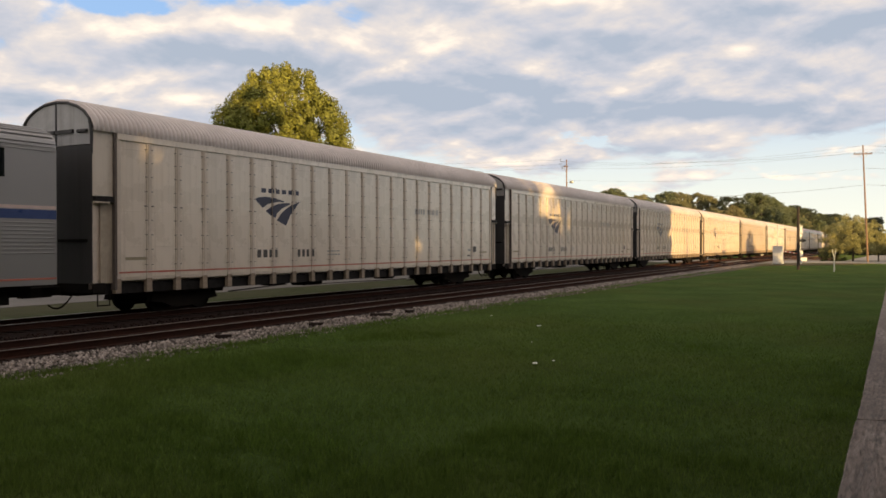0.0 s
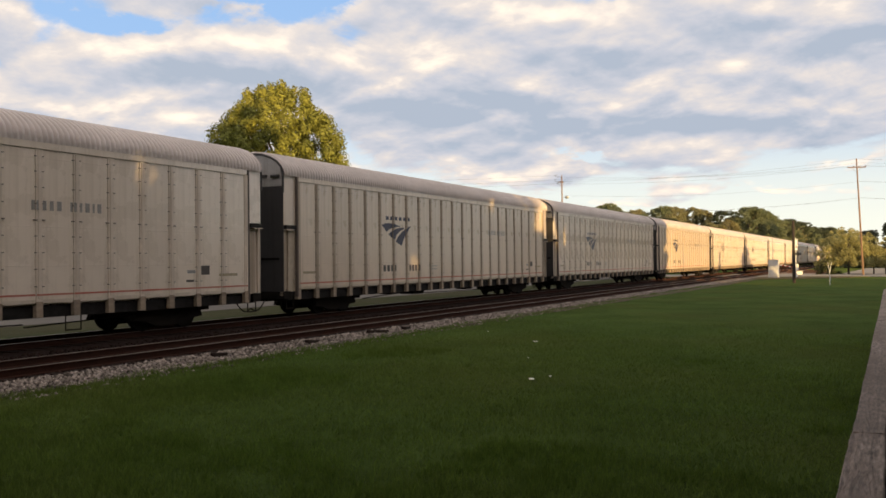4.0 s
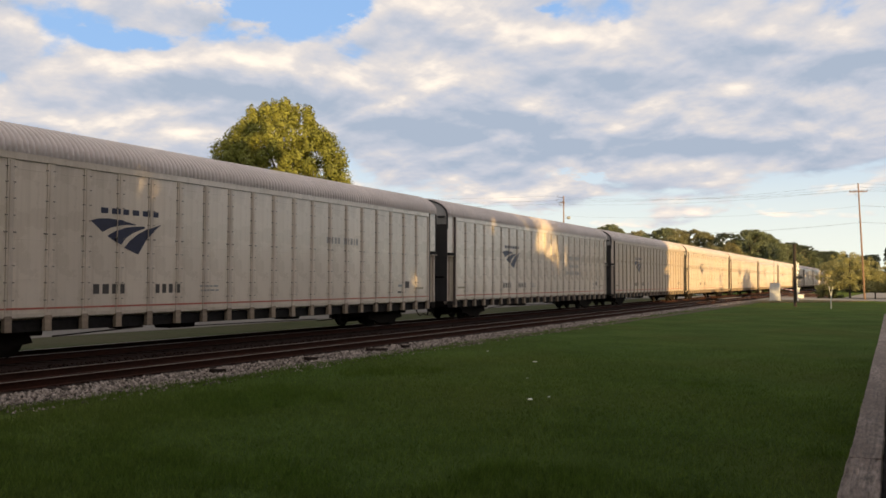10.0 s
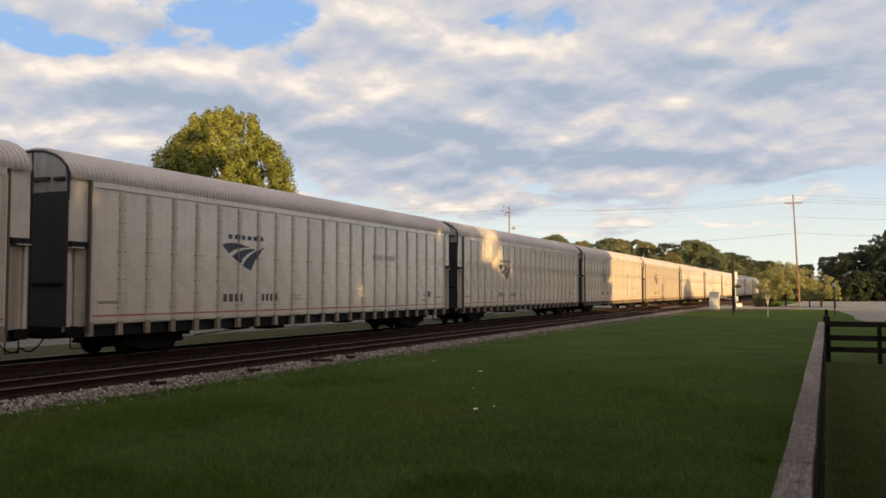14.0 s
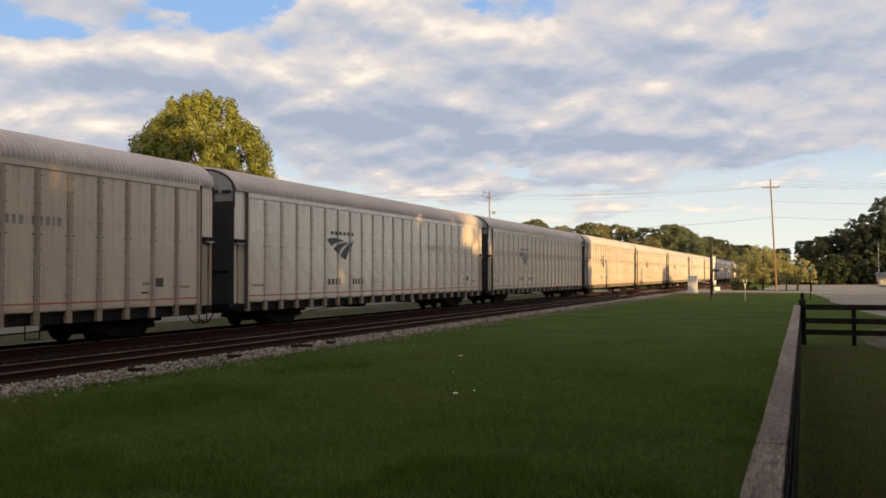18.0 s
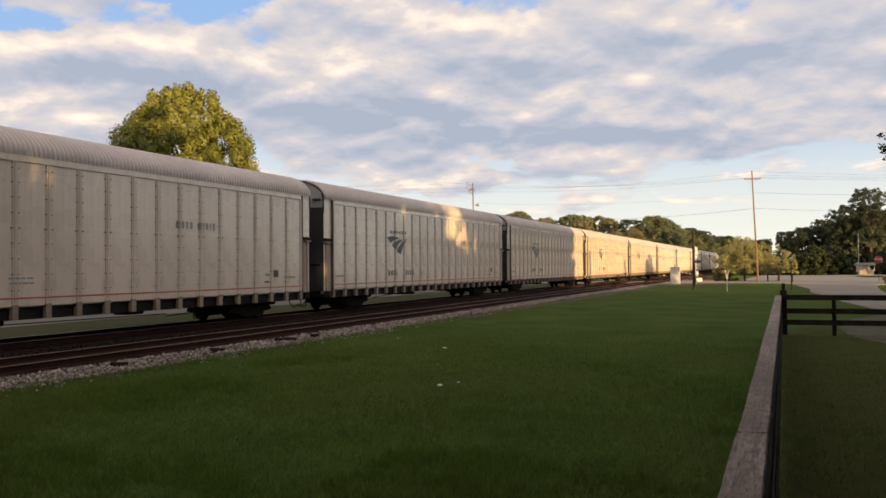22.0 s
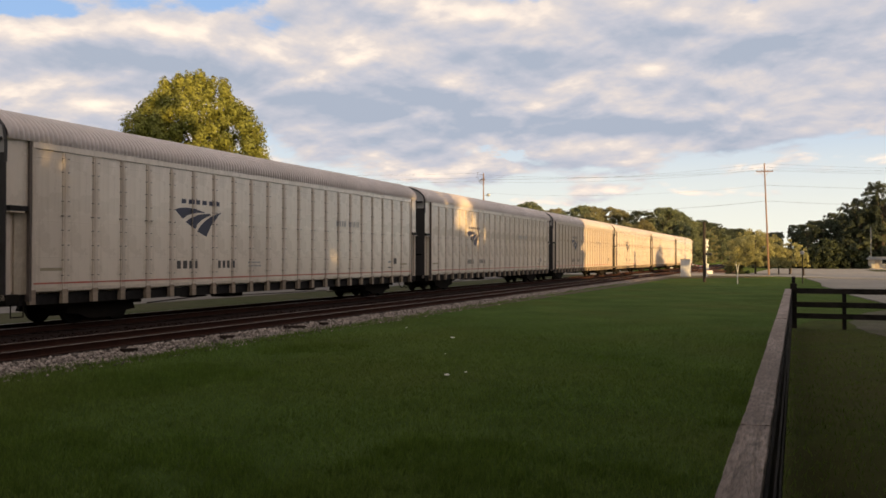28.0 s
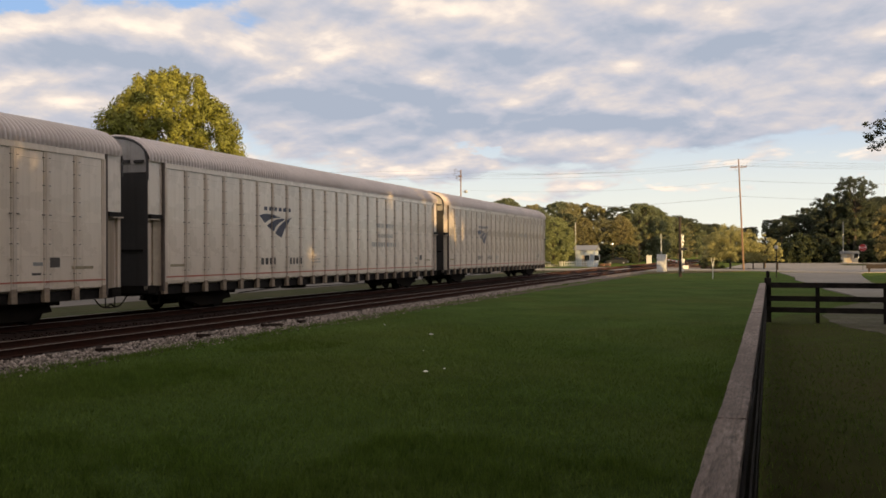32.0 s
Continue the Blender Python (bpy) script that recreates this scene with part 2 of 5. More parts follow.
M["post_foot"] = material("rust_stained_foot", (0.36, 0.275, 0.205), 0.7, grain=9, amount=0.3, second=(0.25, 0.175, 0.12), streak=0.4, obj_random=0.15)
M["rivet"] = material("dark_bolt", (0.17, 0.14, 0.12), 0.6, grain=20)
M["red_stripe"] = material("faded_red_stripe", (0.50, 0.10, 0.065), 0.5, grain=6, amount=0.2, second=(0.5, 0.22, 0.16))
M["pink_line"] = material("pale_pink_line", (0.70, 0.52, 0.47), 0.5, grain=6, amount=0.12)
M["navy"] = material("navy_vinyl", (0.030, 0.031, 0.064), 0.4, grain=6, amount=0.2)
M["grey_mark"] = material("dark_grey_stencil", (0.085, 0.07, 0.062), 0.55, grain=8, amount=0.25)
M["faint_mark"] = material("faded_grey_stencil", (0.30, 0.29, 0.275), 0.55, grain=8, amount=0.2)
M["tan_mark"] = material("tan_plate", (0.36, 0.29, 0.19), 0.6, grain=8, amount=0.2)
M["stainless"] = material("fluted_stainless_steel", (0.38, 0.355, 0.345), 0.42, metal=0.55, grain=0.5, amount=0.05)
M["blue_stripe"] = material("blue_window_band", (0.045, 0.075, 0.20), 0.35, grain=5, amount=0.1)
M["glass_dark"] = material("dark_coach_window", (0.012, 0.013, 0.016), 0.08, grain=4, amount=0.1)
M["rail_side"] = material("rusty_rail", (0.055, 0.023, 0.016), 0.85, grain=14, amount=0.3, second=(0.042, 0.022, 0.017), specular=0.06)
M["rail_head"] = material("worn_rail_head", (0.30, 0.25, 0.225), 0.45, metal=0.8, grain=10, amount=0.15)
M["tie"] = material("creosoted_tie", (0.026, 0.017, 0.014), 0.9, grain=10, amount=0.35, second=(0.036, 0.026, 0.021), stretch=(0.3, 3, 3), bump=0.5, obj_random=0.25, specular=0.06)
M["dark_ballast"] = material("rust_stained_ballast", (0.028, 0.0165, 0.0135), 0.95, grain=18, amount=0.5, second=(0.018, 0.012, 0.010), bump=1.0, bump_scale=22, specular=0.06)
M["ballast"] = material("grey_ballast", (0.20, 0.165, 0.148), 0.95, grain=14, amount=0.5, second=(0.10, 0.082, 0.072), bump=0.9, bump_scale=26, specular=0.06)
M["stone"] = material("ballast_stone", (0.245, 0.205, 0.18), 0.92, grain=18, amount=0.25, island=0.8, specular=0.06)
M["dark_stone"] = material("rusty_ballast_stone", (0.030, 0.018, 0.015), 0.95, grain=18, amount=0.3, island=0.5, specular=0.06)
M["grey_wood"] = material("weathered_grey_board", (0.335, 0.265, 0.23), 0.9, grain=9, amount=0.7, second=(0.16, 0.122, 0.104), stretch=(5, 0.8, 5), bump=0.9, bump_scale=12, obj_random=0.06)
M["black_wood"] = material("black_painted_board", (0.020, 0.017, 0.016), 0.75, grain=7, amount=0.4, second=(0.042, 0.035, 0.031), stretch=(3, 3, 3), bump=0.5, obj_random=0.2, specular=0.06)
M["pole_wood"] = material("brown_pole_wood", (0.26, 0.15, 0.09), 0.85, grain=8, amount=0.35, second=(0.17, 0.11, 0.075), stretch=(4, 4, 0.25), bump=0.6)
M["dark_pole"] = material("tarred_pole_wood", (0.035, 0.024, 0.019), 0.85, grain=8, amount=0.35, stretch=(4, 4, 0.25), bump=0.6)
M["wire"] = material("dark_wire", (0.03, 0.03, 0.033), 0.6)
M["asphalt"] = material("worn_grey_asphalt", (0.215, 0.195, 0.175), 0.9, grain=1.2, amount=0.3, second=(0.29, 0.255, 0.21), bump=0.4, bump_scale=40)
M["street"] = material("dark_street_asphalt", (0.12, 0.108, 0.098), 0.95, grain=3, amount=0.2, second=(0.15, 0.135, 0.12), bump=0.4, bump_scale=40, specular=0.1)
M["gravel"] = material("pale_gravel_drive", (0.24, 0.205, 0.165), 0.95, grain=2.5, amount=0.28, second=(0.16, 0.14, 0.10), bump=0.7, bump_scale=30)
M["drive"] = material("dull_gravel", (0.22, 0.195, 0.17), 0.95, grain=0.9, amount=0.35, second=(0.13, 0.115, 0.085), bump=0.7, bump_scale=20)
M["edge_dirt"] = material("brown_grit", (0.105, 0.082, 0.062), 0.95, grain=6, amount=0.4, second=(0.075, 0.080, 0.035), bump=0.8, bump_scale=25, specular=0.08)
M["yard_grit"] = material("worn_yard_grit", (0.105, 0.095, 0.070), 0.95, grain=4.5, amount=0.45, second=(0.050, 0.058, 0.020), bump=0.7, bump_scale=20, specular=0.1)
M["worn_earth"] = material("worn_earth", (0.125, 0.092, 0.055), 0.95, grain=1.5, amount=0.4, second=(0.075, 0.080, 0.028), bump=0.7, bump_scale=20, specular=0.05)
M["dirt"] = material("red_brown_dirt", (0.26, 0.155, 0.09), 0.95, grain=2.5, amount=0.3, second=(0.20, 0.135, 0.085), bump=0.6, bump_scale=14)
M["cab_white"] = material("white_cabinet_paint", (0.66, 0.65, 0.62), 0.45, grain=3, amount=0.1, streak=0.25)
M["sign_white"] = material("white_sign_sheet", (0.78, 0.78, 0.76), 0.4, grain=6, amount=0.06)
M["sign_red"] = material("red_sign_sheet", (0.36, 0.022, 0.022), 0.4, grain=6, amount=0.1)
M["signal_black"] = material("black_signal_paint", (0.018, 0.018, 0.018), 0.5, grain=6)
M["galvanised"] = material("galvanised_steel", (0.42, 0.43, 0.43), 0.45, metal=0.6, grain=10, amount=0.15)
M["shed_blue"] = material("pale_blue_siding", (0.42, 0.48, 0.55), 0.6, grain=3, amount=0.12, obj_random=0.05)
M["shed_cream"] = material("cream_siding", (0.48, 0.44, 0.36), 0.65, grain=3, amount=0.12)
M["shed_brown"] = material("tan_block_wall", (0.40, 0.33, 0.25), 0.75, grain=3, amount=0.15)
M["shed_roof"] = material("grey_sheet_roof", (0.24, 0.24, 0.24), 0.5, metal=0.3, grain=3, amount=0.12)
M["litter"] = material("white_litter", (0.78, 0.76, 0.70), 0.6, grain=10, amount=0.12)
M["bark"] = material("tree_bark", (0.11, 0.085, 0.062), 0.9, grain=6, amount=0.4, stretch=(3, 3, 0.5), bump=0.8)


def leaf_material(name, base, second, spread=0.4, translucent=0.3):
    return material(name, base, 0.62, grain=0.7, amount=0.22, second=second, island=spread, specular=0.22, translucent=translucent)


M["leaf_gold"] = leaf_material("sycamore_leaf", (0.235, 0.235, 0.050), (0.11, 0.13, 0.034), 0.45, 0.13)
M["leaf_green"] = leaf_material("oak_leaf", (0.165, 0.19, 0.105), (0.20, 0.215, 0.12))
M["leaf_olive"] = leaf_material("olive_leaf", (0.27, 0.25, 0.13), (0.20, 0.195, 0.10))
M["leaf_bush"] = leaf_material("bush_leaf", (0.38, 0.35, 0.15), (0.28, 0.27, 0.115))
M["leaf_rust"] = leaf_material("turning_leaf", (0.25, 0.215, 0.10), (0.18, 0.17, 0.08))
M["leaf_dark"] = leaf_material("pine_needles", (0.066, 0.080, 0.048), (0.085, 0.098, 0.058), 0.35, 0.2)
# near-black copy of the oak leaf, shade put into its colour
M["leaf_shade"] = leaf_material("shaded_oak_leaf", (0.040, 0.050, 0.022), (0.05, 0.06, 0.025), 0.35, 0.15)
M["leaf_willow"] = leaf_material("willow_leaf", (0.25, 0.275, 0.12), (0.21, 0.23, 0.10))


# ---- mesh helpers ----
def box(bm, x0, x1, y0, y1, z0, z1, bevel=0.0):
    r = bmesh.ops.create_cube(bm, size=1)
    vs = r["verts"]
    for v in vs:
        v.co = Vector((x0 + (v.co.x + 0.5) * (x1 - x0), y0 + (v.co.y + 0.5) * (y1 - y0), z0 + (v.co.z + 0.5) * (z1 - z0)))
    if bevel:
        es = list({e for v in vs for e in v.link_edges})
        bmesh.ops.bevel(bm, geom=es, offset=bevel, segments=1, affect="EDGES")
    return vs


def tube(bm, a, b, r0, r1=None, seg=10, caps=True):
    """A tapered round bar from a to b."""
    a, b = Vector(a), Vector(b)
    d = b - a
    m = Matrix.Translation((a + b) / 2) @ d.to_track_quat("Z", "Y").to_matrix().to_4x4()
    bmesh.ops.create_cone(bm, cap_ends=caps, segments=seg, radius1=r0, radius2=r0 if r1 is None else r1, depth=d.length, matrix=m)


def sweep(bm, profile, y0, y1, steps=1, axis="y"):
    """A closed profile of (x, z) pairs drawn along y."""
    rings = []
    for i in range(steps + 1):
        y = y0 + (y1 - y0) * i / steps
        rings.append([bm.verts.new((x, y, z)) for x, z in profile])
    n = len(profile)
    for a, b in zip(rings, rings[1:]):
        for i in range(n):
            bm.faces.new((a[i], a[(i + 1) % n], b[(i + 1) % n], b[i]))
    bm.faces.new(rings[0])
    bm.faces.new(rings[-1][::-1])


def mesh_of(name, bm, mat, smooth=False):
    bmesh.ops.recalc_face_normals(bm, faces=bm.faces)
    me = bpy.data.meshes.new(name)
    bm.to_mesh(me)
    bm.free()
    me.materials.append(mat)
    if smooth:
        me.polygons.foreach_set("use_smooth", [True] * len(me.polygons))
    return me


def part(name, bm, mat, parent=None, label="", smooth=False, at=None):
    """One mesh object from a bmesh (or a finished mesh), under a thing or a part."""
    me = bm if isinstance(bm, bpy.types.Mesh) else mesh_of(name, bm, mat, smooth)
    ob = new(name, me)
    if parent:
        ob.parent = parent
    if at is not None:
        ob.matrix_basis = at if isinstance(at, Matrix) else Matrix.Translation(at)
    if label:
        tagged(ob, label)
    return ob


def boxes(*dims, bevel=0.0):
    bm = bmesh.new()
    for d in dims:
        box(bm, *d, bevel=bevel)
    return bm


def tubes(*dims, seg=10):
    bm = bmesh.new()
    for d in dims:
        tube(bm, *d, seg=seg)
    return bm


def fast_mesh(name, co, quads, mat):
    """A mesh from numpy arrays: co (n, 3), faces (m, 3 or 4)."""
    me = bpy.data.meshes.new(name)
    n, k = quads.shape
    me.vertices.add(len(co))
    me.vertices.foreach_set("co", np.ascontiguousarray(co, np.float32).ravel())
    me.loops.add(n * k)
    me.loops.foreach_set("vertex_index", quads.astype(np.int32).ravel())
    me.polygons.add(n)
    me.polygons.foreach_set("loop_start", np.arange(0, n * k, k, dtype=np.int32))
    me.update(calc_edges=True)
    me.validate()
    me.materials.append(mat)
    return me


def empty(name, m, label="", category="", group="", kind=""):
    e = new(name)
    e.empty_display_size = 0.2
    e.matrix_basis = m
    return tagged(e, label, category, group, kind)


# ---- ground, road, track ----
RAIL_Z = 0.25
TRACK_A, TRACK_B = -21.55, -16.45      # centre lines: the train's track, the near track
ROAD_Y = (113.0, 127.0)


def make_ground():
    xs = np.concatenate([[-3000, -1200, -500, -200, -100], np.arange(-60, 61, 3.0), [100, 200, 500, 1200, 3000]])
    ys = np.concatenate([[-3000, -800, -200, -60], np.arange(-20, 141, 3.0), [180, 300, 600, 1200, 3800]])
    co, q = [], []
    for y in ys:
        for x in xs:
            near = abs(x) < 60 and -20 < y < 140
            h = noise.noise(Vector((x * 0.11, y * 0.11, 3.1))) * 0.045 * min(1, max(0.2, (34 - y) / 12)) if near and -13 < x else 0.0
            co.append((x, y, h))
    w = len(xs)
    for j in range(len(ys) - 1):
        for i in range(w - 1):
            q.append((j * w + i, j * w + i + 1, (j + 1) * w + i + 1, (j + 1) * w + i))
    me = fast_mesh("ground", np.array(co), np.array(q), M["ground"])
    me.polygons.foreach_set("use_smooth", [True] * len(me.polygons))
    g = new("ground", me)
    tagged(g, "mown green grass with paler worn patches", "ground", kind="structure")


make_ground()


def slab(name, pts, z, thick, mat, label, category):
    """A flat paved sheet with a real edge, from its outline."""
    bm = bmesh.new()
    top = [bm.verts.new((x, y, z)) for x, y in pts]
    bot = [bm.verts.new((x, y, z - thick)) for x, y in pts]
    bm.faces.new(top)
    n = len(pts)
    for i in range(n):
        bm.faces.new((top[i], top[(i + 1) % n], bot[(i + 1) % n], bot[i]))
    ob = part(name, bm, mat)
    return tagged(ob, label, category, kind="structure")


slab("road", [(-300, 113), (-26, 113), (-12, 113.5), (-2, 112), (1.0, 108), (9.5, 104), (16, 107), (60, 108.5),
              (300, 110), (300, 128), (60, 130), (48, 205), (-4, 200), (-6, 129), (-26, 127), (-300, 127)], 0.06, 0.3,
     M["asphalt"], "worn grey asphalt road over the railway crossing", "road")
slab("gravel_drive", [(1.2, 104), (1.9, 92), (2.3, 84), (2.1, 75), (3.0, 66), (3.3, 57), (4.2, 48), (4.4, 40), (8.6, 40), (8.1, 50), (7.6, 61), (7.2, 70), (7.9, 82), (8.8, 95), (10, 103.5)], 0.05, 0.2,
     M["drive"], "pale worn gravel drive leading to the road", "drive")
slab("dirt_apron", [(-27, 128), (-7, 129.5), (-9, 141), (-16, 147), (-27, 143)], 0.05, 0.2, M["dirt"], "bare red-brown dirt beyond the road", "dirt")
slab("gravel_verge", [(-24, 104.5), (-19.2, 104.5), (-14.5, 107), (-9, 112.4), (-24, 112.8)], 0.05, 0.2, M["gravel"], "pale gravel verge beside the crossing", "gravel")
slab("worn_verge", [(-13.3, 97), (-10.5, 98.5), (-7.5, 101), (-4.5, 105.5), (-2.5, 111.6), (-9, 112.2), (-14.2, 106.8)], 0.045, 0.2, M["worn_earth"], "worn brown earth and thin grass beside the crossing", "verge")
slab("far_street", [(-35.5, -60), (-29.5, -60), (-29.5, 112.8), (-35.5, 112.8)], 0.05, 0.2, M["street"], "grey street on the far side of the tracks", "road")

# darker sheet over the grass paints in the shade seen under the cars
slab("far_grass_verge", [(-29.4, -60), (-24.4, -60), (-24.4, 112.6), (-29.4, 112.6)], 0.04, 0.2, M["verge"], "thin grass beyond the tracks, coloured darker for the shade there", "verge")
slab("fenced_yard", [(-0.10, -40), (34, -40), (34, 33.0), (0.6, 33.0), (-0.10, 29.4)], 0.055, 0.2, M["yard"], "thin brownish yard grass with bare earth behind the fence", "yard")


track_ring = []
for k in range(72):
    a = 2 * math.pi * k / 72
    r = 1 + 0.16 * noise.noise(Vector((math.cos(a) * 2.3, math.sin(a) * 2.3, 4))) + 0.10 * noise.noise(Vector((math.cos(a) * 9, math.sin(a) * 9, 8)))
    track_ring.append((6.0 + 4.0 * r * math.cos(a) + 0.02 * math.sin(a), 32.0 + 10.5 * r * math.sin(a)))
slab("drive_track", track_ring, 0.064, 0.2, M["yard_grit"], "worn gravel and thin grass in the fenced yard", "drive")


def ballast_bed(cx, name, lo, hi, label):
    pr = [(cx - 2.7, -0.2), (cx - 2.7, 0.0), (cx - 1.45, RAIL_Z - 0.19), (cx + 1.45, RAIL_Z - 0.19), (cx + 1.9, 0.0), (cx + 1.9, -0.2)]
    bm = bmesh.new()
    sweep(bm, pr, lo, hi, 1)
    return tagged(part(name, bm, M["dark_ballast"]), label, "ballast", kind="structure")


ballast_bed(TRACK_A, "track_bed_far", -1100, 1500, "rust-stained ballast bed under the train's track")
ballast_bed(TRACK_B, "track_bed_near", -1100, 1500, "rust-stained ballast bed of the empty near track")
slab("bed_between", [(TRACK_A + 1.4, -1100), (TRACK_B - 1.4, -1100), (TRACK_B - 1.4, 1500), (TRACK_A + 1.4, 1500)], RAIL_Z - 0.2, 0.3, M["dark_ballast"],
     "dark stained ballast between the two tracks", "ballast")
# clean grey stone shoulder towards the lawn
bm = bmesh.new()
sweep(bm, [(TRACK_B + 1.28, -0.2), (TRACK_B + 1.28, RAIL_Z - 0.185), (TRACK_B + 1.55, RAIL_Z - 0.175), (TRACK_B + 2.58, -0.01), (TRACK_B + 2.58, -0.2)], -160, 110, 60)
for v in bm.verts:
    if v.co.x > TRACK_B + 2:
        v.co.x += noise.noise(Vector((0, v.co.y * 0.21, 0))) * 0.22
tagged(part("ballast_shoulder", bm, M["ballast"]), "grey crushed-stone shoulder along the near track", "ballast", kind="structure")


def dirt_edge():
    """A worn strip of earth and grit between the stones and the lawn, widening away from the eye."""
    bm = bmesh.new()
    prev = None
    for k in range(61):
        y = 26 + k * 1.3
        w = 0.25 + 0.95 * min(1, (y - 26) / 45) + 0.25 * noise.noise(Vector((0, y * 0.25, 2)))
        row = [bm.verts.new((TRACK_B + 2.2, y, 0.035)), bm.verts.new((TRACK_B + 2.5 + w, y, 0.03)), bm.verts.new((TRACK_B + 2.56 + w, y, -0.1))]
        if prev:
            for i in range(2):
                bm.faces.new((prev[i], prev[i + 1], row[i + 1], row[i]))
        prev = row
    tagged(part("dirt_edge", bm, M["edge_dirt"]), "worn brown earth and grit along the stones", "dirt", kind="structure")


dirt_edge()


def rock_mesh(name, n, area, size, mat, seed, zf):
    """Many small rough stones in one mesh."""
    rng = np.random.default_rng(seed)
    base = np.array([(1, 0, 0), (-1, 0, 0), (0, 1, 0), (0, -1, 0), (0, 0, 1), (0, 0, -1)], float)
    fac = np.array([(0, 2, 4), (2, 1, 4), (1, 3, 4), (3, 0, 4), (2, 0, 5), (1, 2, 5), (3, 1, 5), (0, 3, 5)])
    x = rng.uniform(area[0], area[1], n)
    # denser towards the camera
    y = area[2] + (area[3] - area[2]) * rng.uniform(0, 1, n) ** 1.5
    sc = rng.uniform(size[0], size[1], (n, 1, 1)) * rng.uniform(0.6, 1.4, (n, 1, 3))
    v = base[None] * sc + rng.normal(0, size[0] * 0.3, (n, 6, 3))
    a = rng.uniform(0, 6.28, n)
    c, s = np.cos(a)[:, None], np.sin(a)[:, None]
    vx, vy = v[:, :, 0] * c - v[:, :, 1] * s, v[:, :, 0] * s + v[:, :, 1] * c
    v = np.stack([vx + x[:, None], vy + y[:, None], v[:, :, 2] * 0.8 + np.array([zf(q) for q in x])[:, None] + 0.008], -1)
    f = (fac[None] + 6 * np.arange(n)[:, None, None]).reshape(-1, 3)
    ob = new(name, fast_mesh(name, v.reshape(-1, 3), f, mat))
    return ob


def shoulder_z(x):
    return float(np.interp(x, [TRACK_B + 1.2, TRACK_B + 1.55, TRACK_B + 2.66, TRACK_B + 3.3], [RAIL_Z - 0.18, RAIL_Z - 0.17, 0.01, 0.0]))


tagged(rock_mesh("shoulder_stones", 18000, (TRACK_B + 1.25, TRACK_B + 2.66, 4, 100), (0.022, 0.058), M["stone"], 5, shoulder_z),
       "loose grey crushed stones of the track shoulder", "stones", kind="stuff")
tagged(rock_mesh("strewn_stones", 900, (TRACK_B + 2.5, TRACK_B + 3.2, 4, 70), (0.018, 0.045), M["stone"], 7, lambda x: 0.0),
       "stray stones strewn along the grass edge", "stones", kind="stuff")
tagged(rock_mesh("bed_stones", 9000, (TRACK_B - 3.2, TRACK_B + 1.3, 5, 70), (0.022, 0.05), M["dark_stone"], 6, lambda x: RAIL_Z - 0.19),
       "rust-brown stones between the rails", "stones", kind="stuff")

RAIL = [(-0.072, 0), (-0.072, 0.014), (-0.012, 0.028), (-0.010, 0.125), (-0.035, 0.140), (-0.035, 0.165), (0.035, 0.165), (0.035, 0.140), (0.010, 0.125), (0.012, 0.028), (0.072, 0.014), (0.072, 0)]


def rail(x):
    bm = bmesh.new()
    sweep(bm, [(x + a, RAIL_Z - 0.17 + b) for a, b in RAIL], -1100, 1500, 1)
    r = tagged(part("rail", bm, M["rail_side"]), "rust-brown steel rail with a worn bright head", "rail", "rails of the two tracks", "structure")
    bm = bmesh.new()
    box(bm, x - 0.030, x + 0.030, -1100, 1500, RAIL_Z - 0.004, RAIL_Z + 0.003)
    part("running_surface", bm, M["rail_head"], r, "polished running surface")


for c in (TRACK_A, TRACK_B):
    for s in (-0.7525, 0.7525):
        rail(c + s)

# ---- the train ----
HALF, SIDE = 14.3, 1.57     # half a car's pitch, side plane
BAY, S0 = 25.64 / 22, -12.82


def clip_y(poly, lo, hi):
    """Cut a flat outline of (y, z) to lo <= y <= hi."""
    for sgn, lim in ((1, lo), (-1, hi)):
        out = []
        for (ya, za), (yb, zb) in zip(poly, poly[1:] + poly[:1]):
            ia, ib = sgn * (ya - lim) >= 0, sgn * (yb - lim) >= 0
            if ia:
                out.append((ya, za))
            if ia != ib:
                k = (lim - ya) / (yb - ya)
                out.append((lim, za + (zb - za) * k))
        poly = out
        if len(poly) < 3:
            return []
    return poly


POST_W, PANEL_X = 0.21, SIDE - 0.026


def decal(polys):
    """Thin painted shapes that follow the panels and step over the posts."""
    bm = bmesh.new()
    edges = [S0 - 1.0]
    for i in range(23):
        c = S0 + i * BAY
        edges += [c - POST_W / 2, c + POST_W / 2]
    edges.append(-S0 + 1.0)
    for poly in polys:
        for k, (lo, hi) in enumerate(zip(edges, edges[1:])):
            cut = clip_y(poly, lo, hi)
            if len(cut) >= 3:
                x = (SIDE + 0.018 if k % 2 else PANEL_X) + 0.004
                try:
                    bm.faces.new([bm.verts.new((x, y, z)) for y, z in cut])
                except ValueError:
                    pass
    me = mesh_of("decal", bm, M["navy"])
    for p in me.polygons:
        if p.normal.x < 0:
            p.flip()
    return me


def bars(y, z, widths, h, gap):
    out = []
    for w in widths:
        if w > 0:
            out.append([(y, z), (y + w, z), (y + w, z + h), (y, z + h)])
        y += abs(w) + gap
    return out


def letters(y, z, widths, h, gap):
    """A row of plain upright bars, one for each character."""
    out = []
    for w in widths:
        if w > 0:
            out += bars(y + 0.08 * w, z, (0.80 * w,), h, 0)
        y += abs(w) + gap
    return out


def strip(curve_a, curve_b):
    return curve_a + curve_b[::-1]


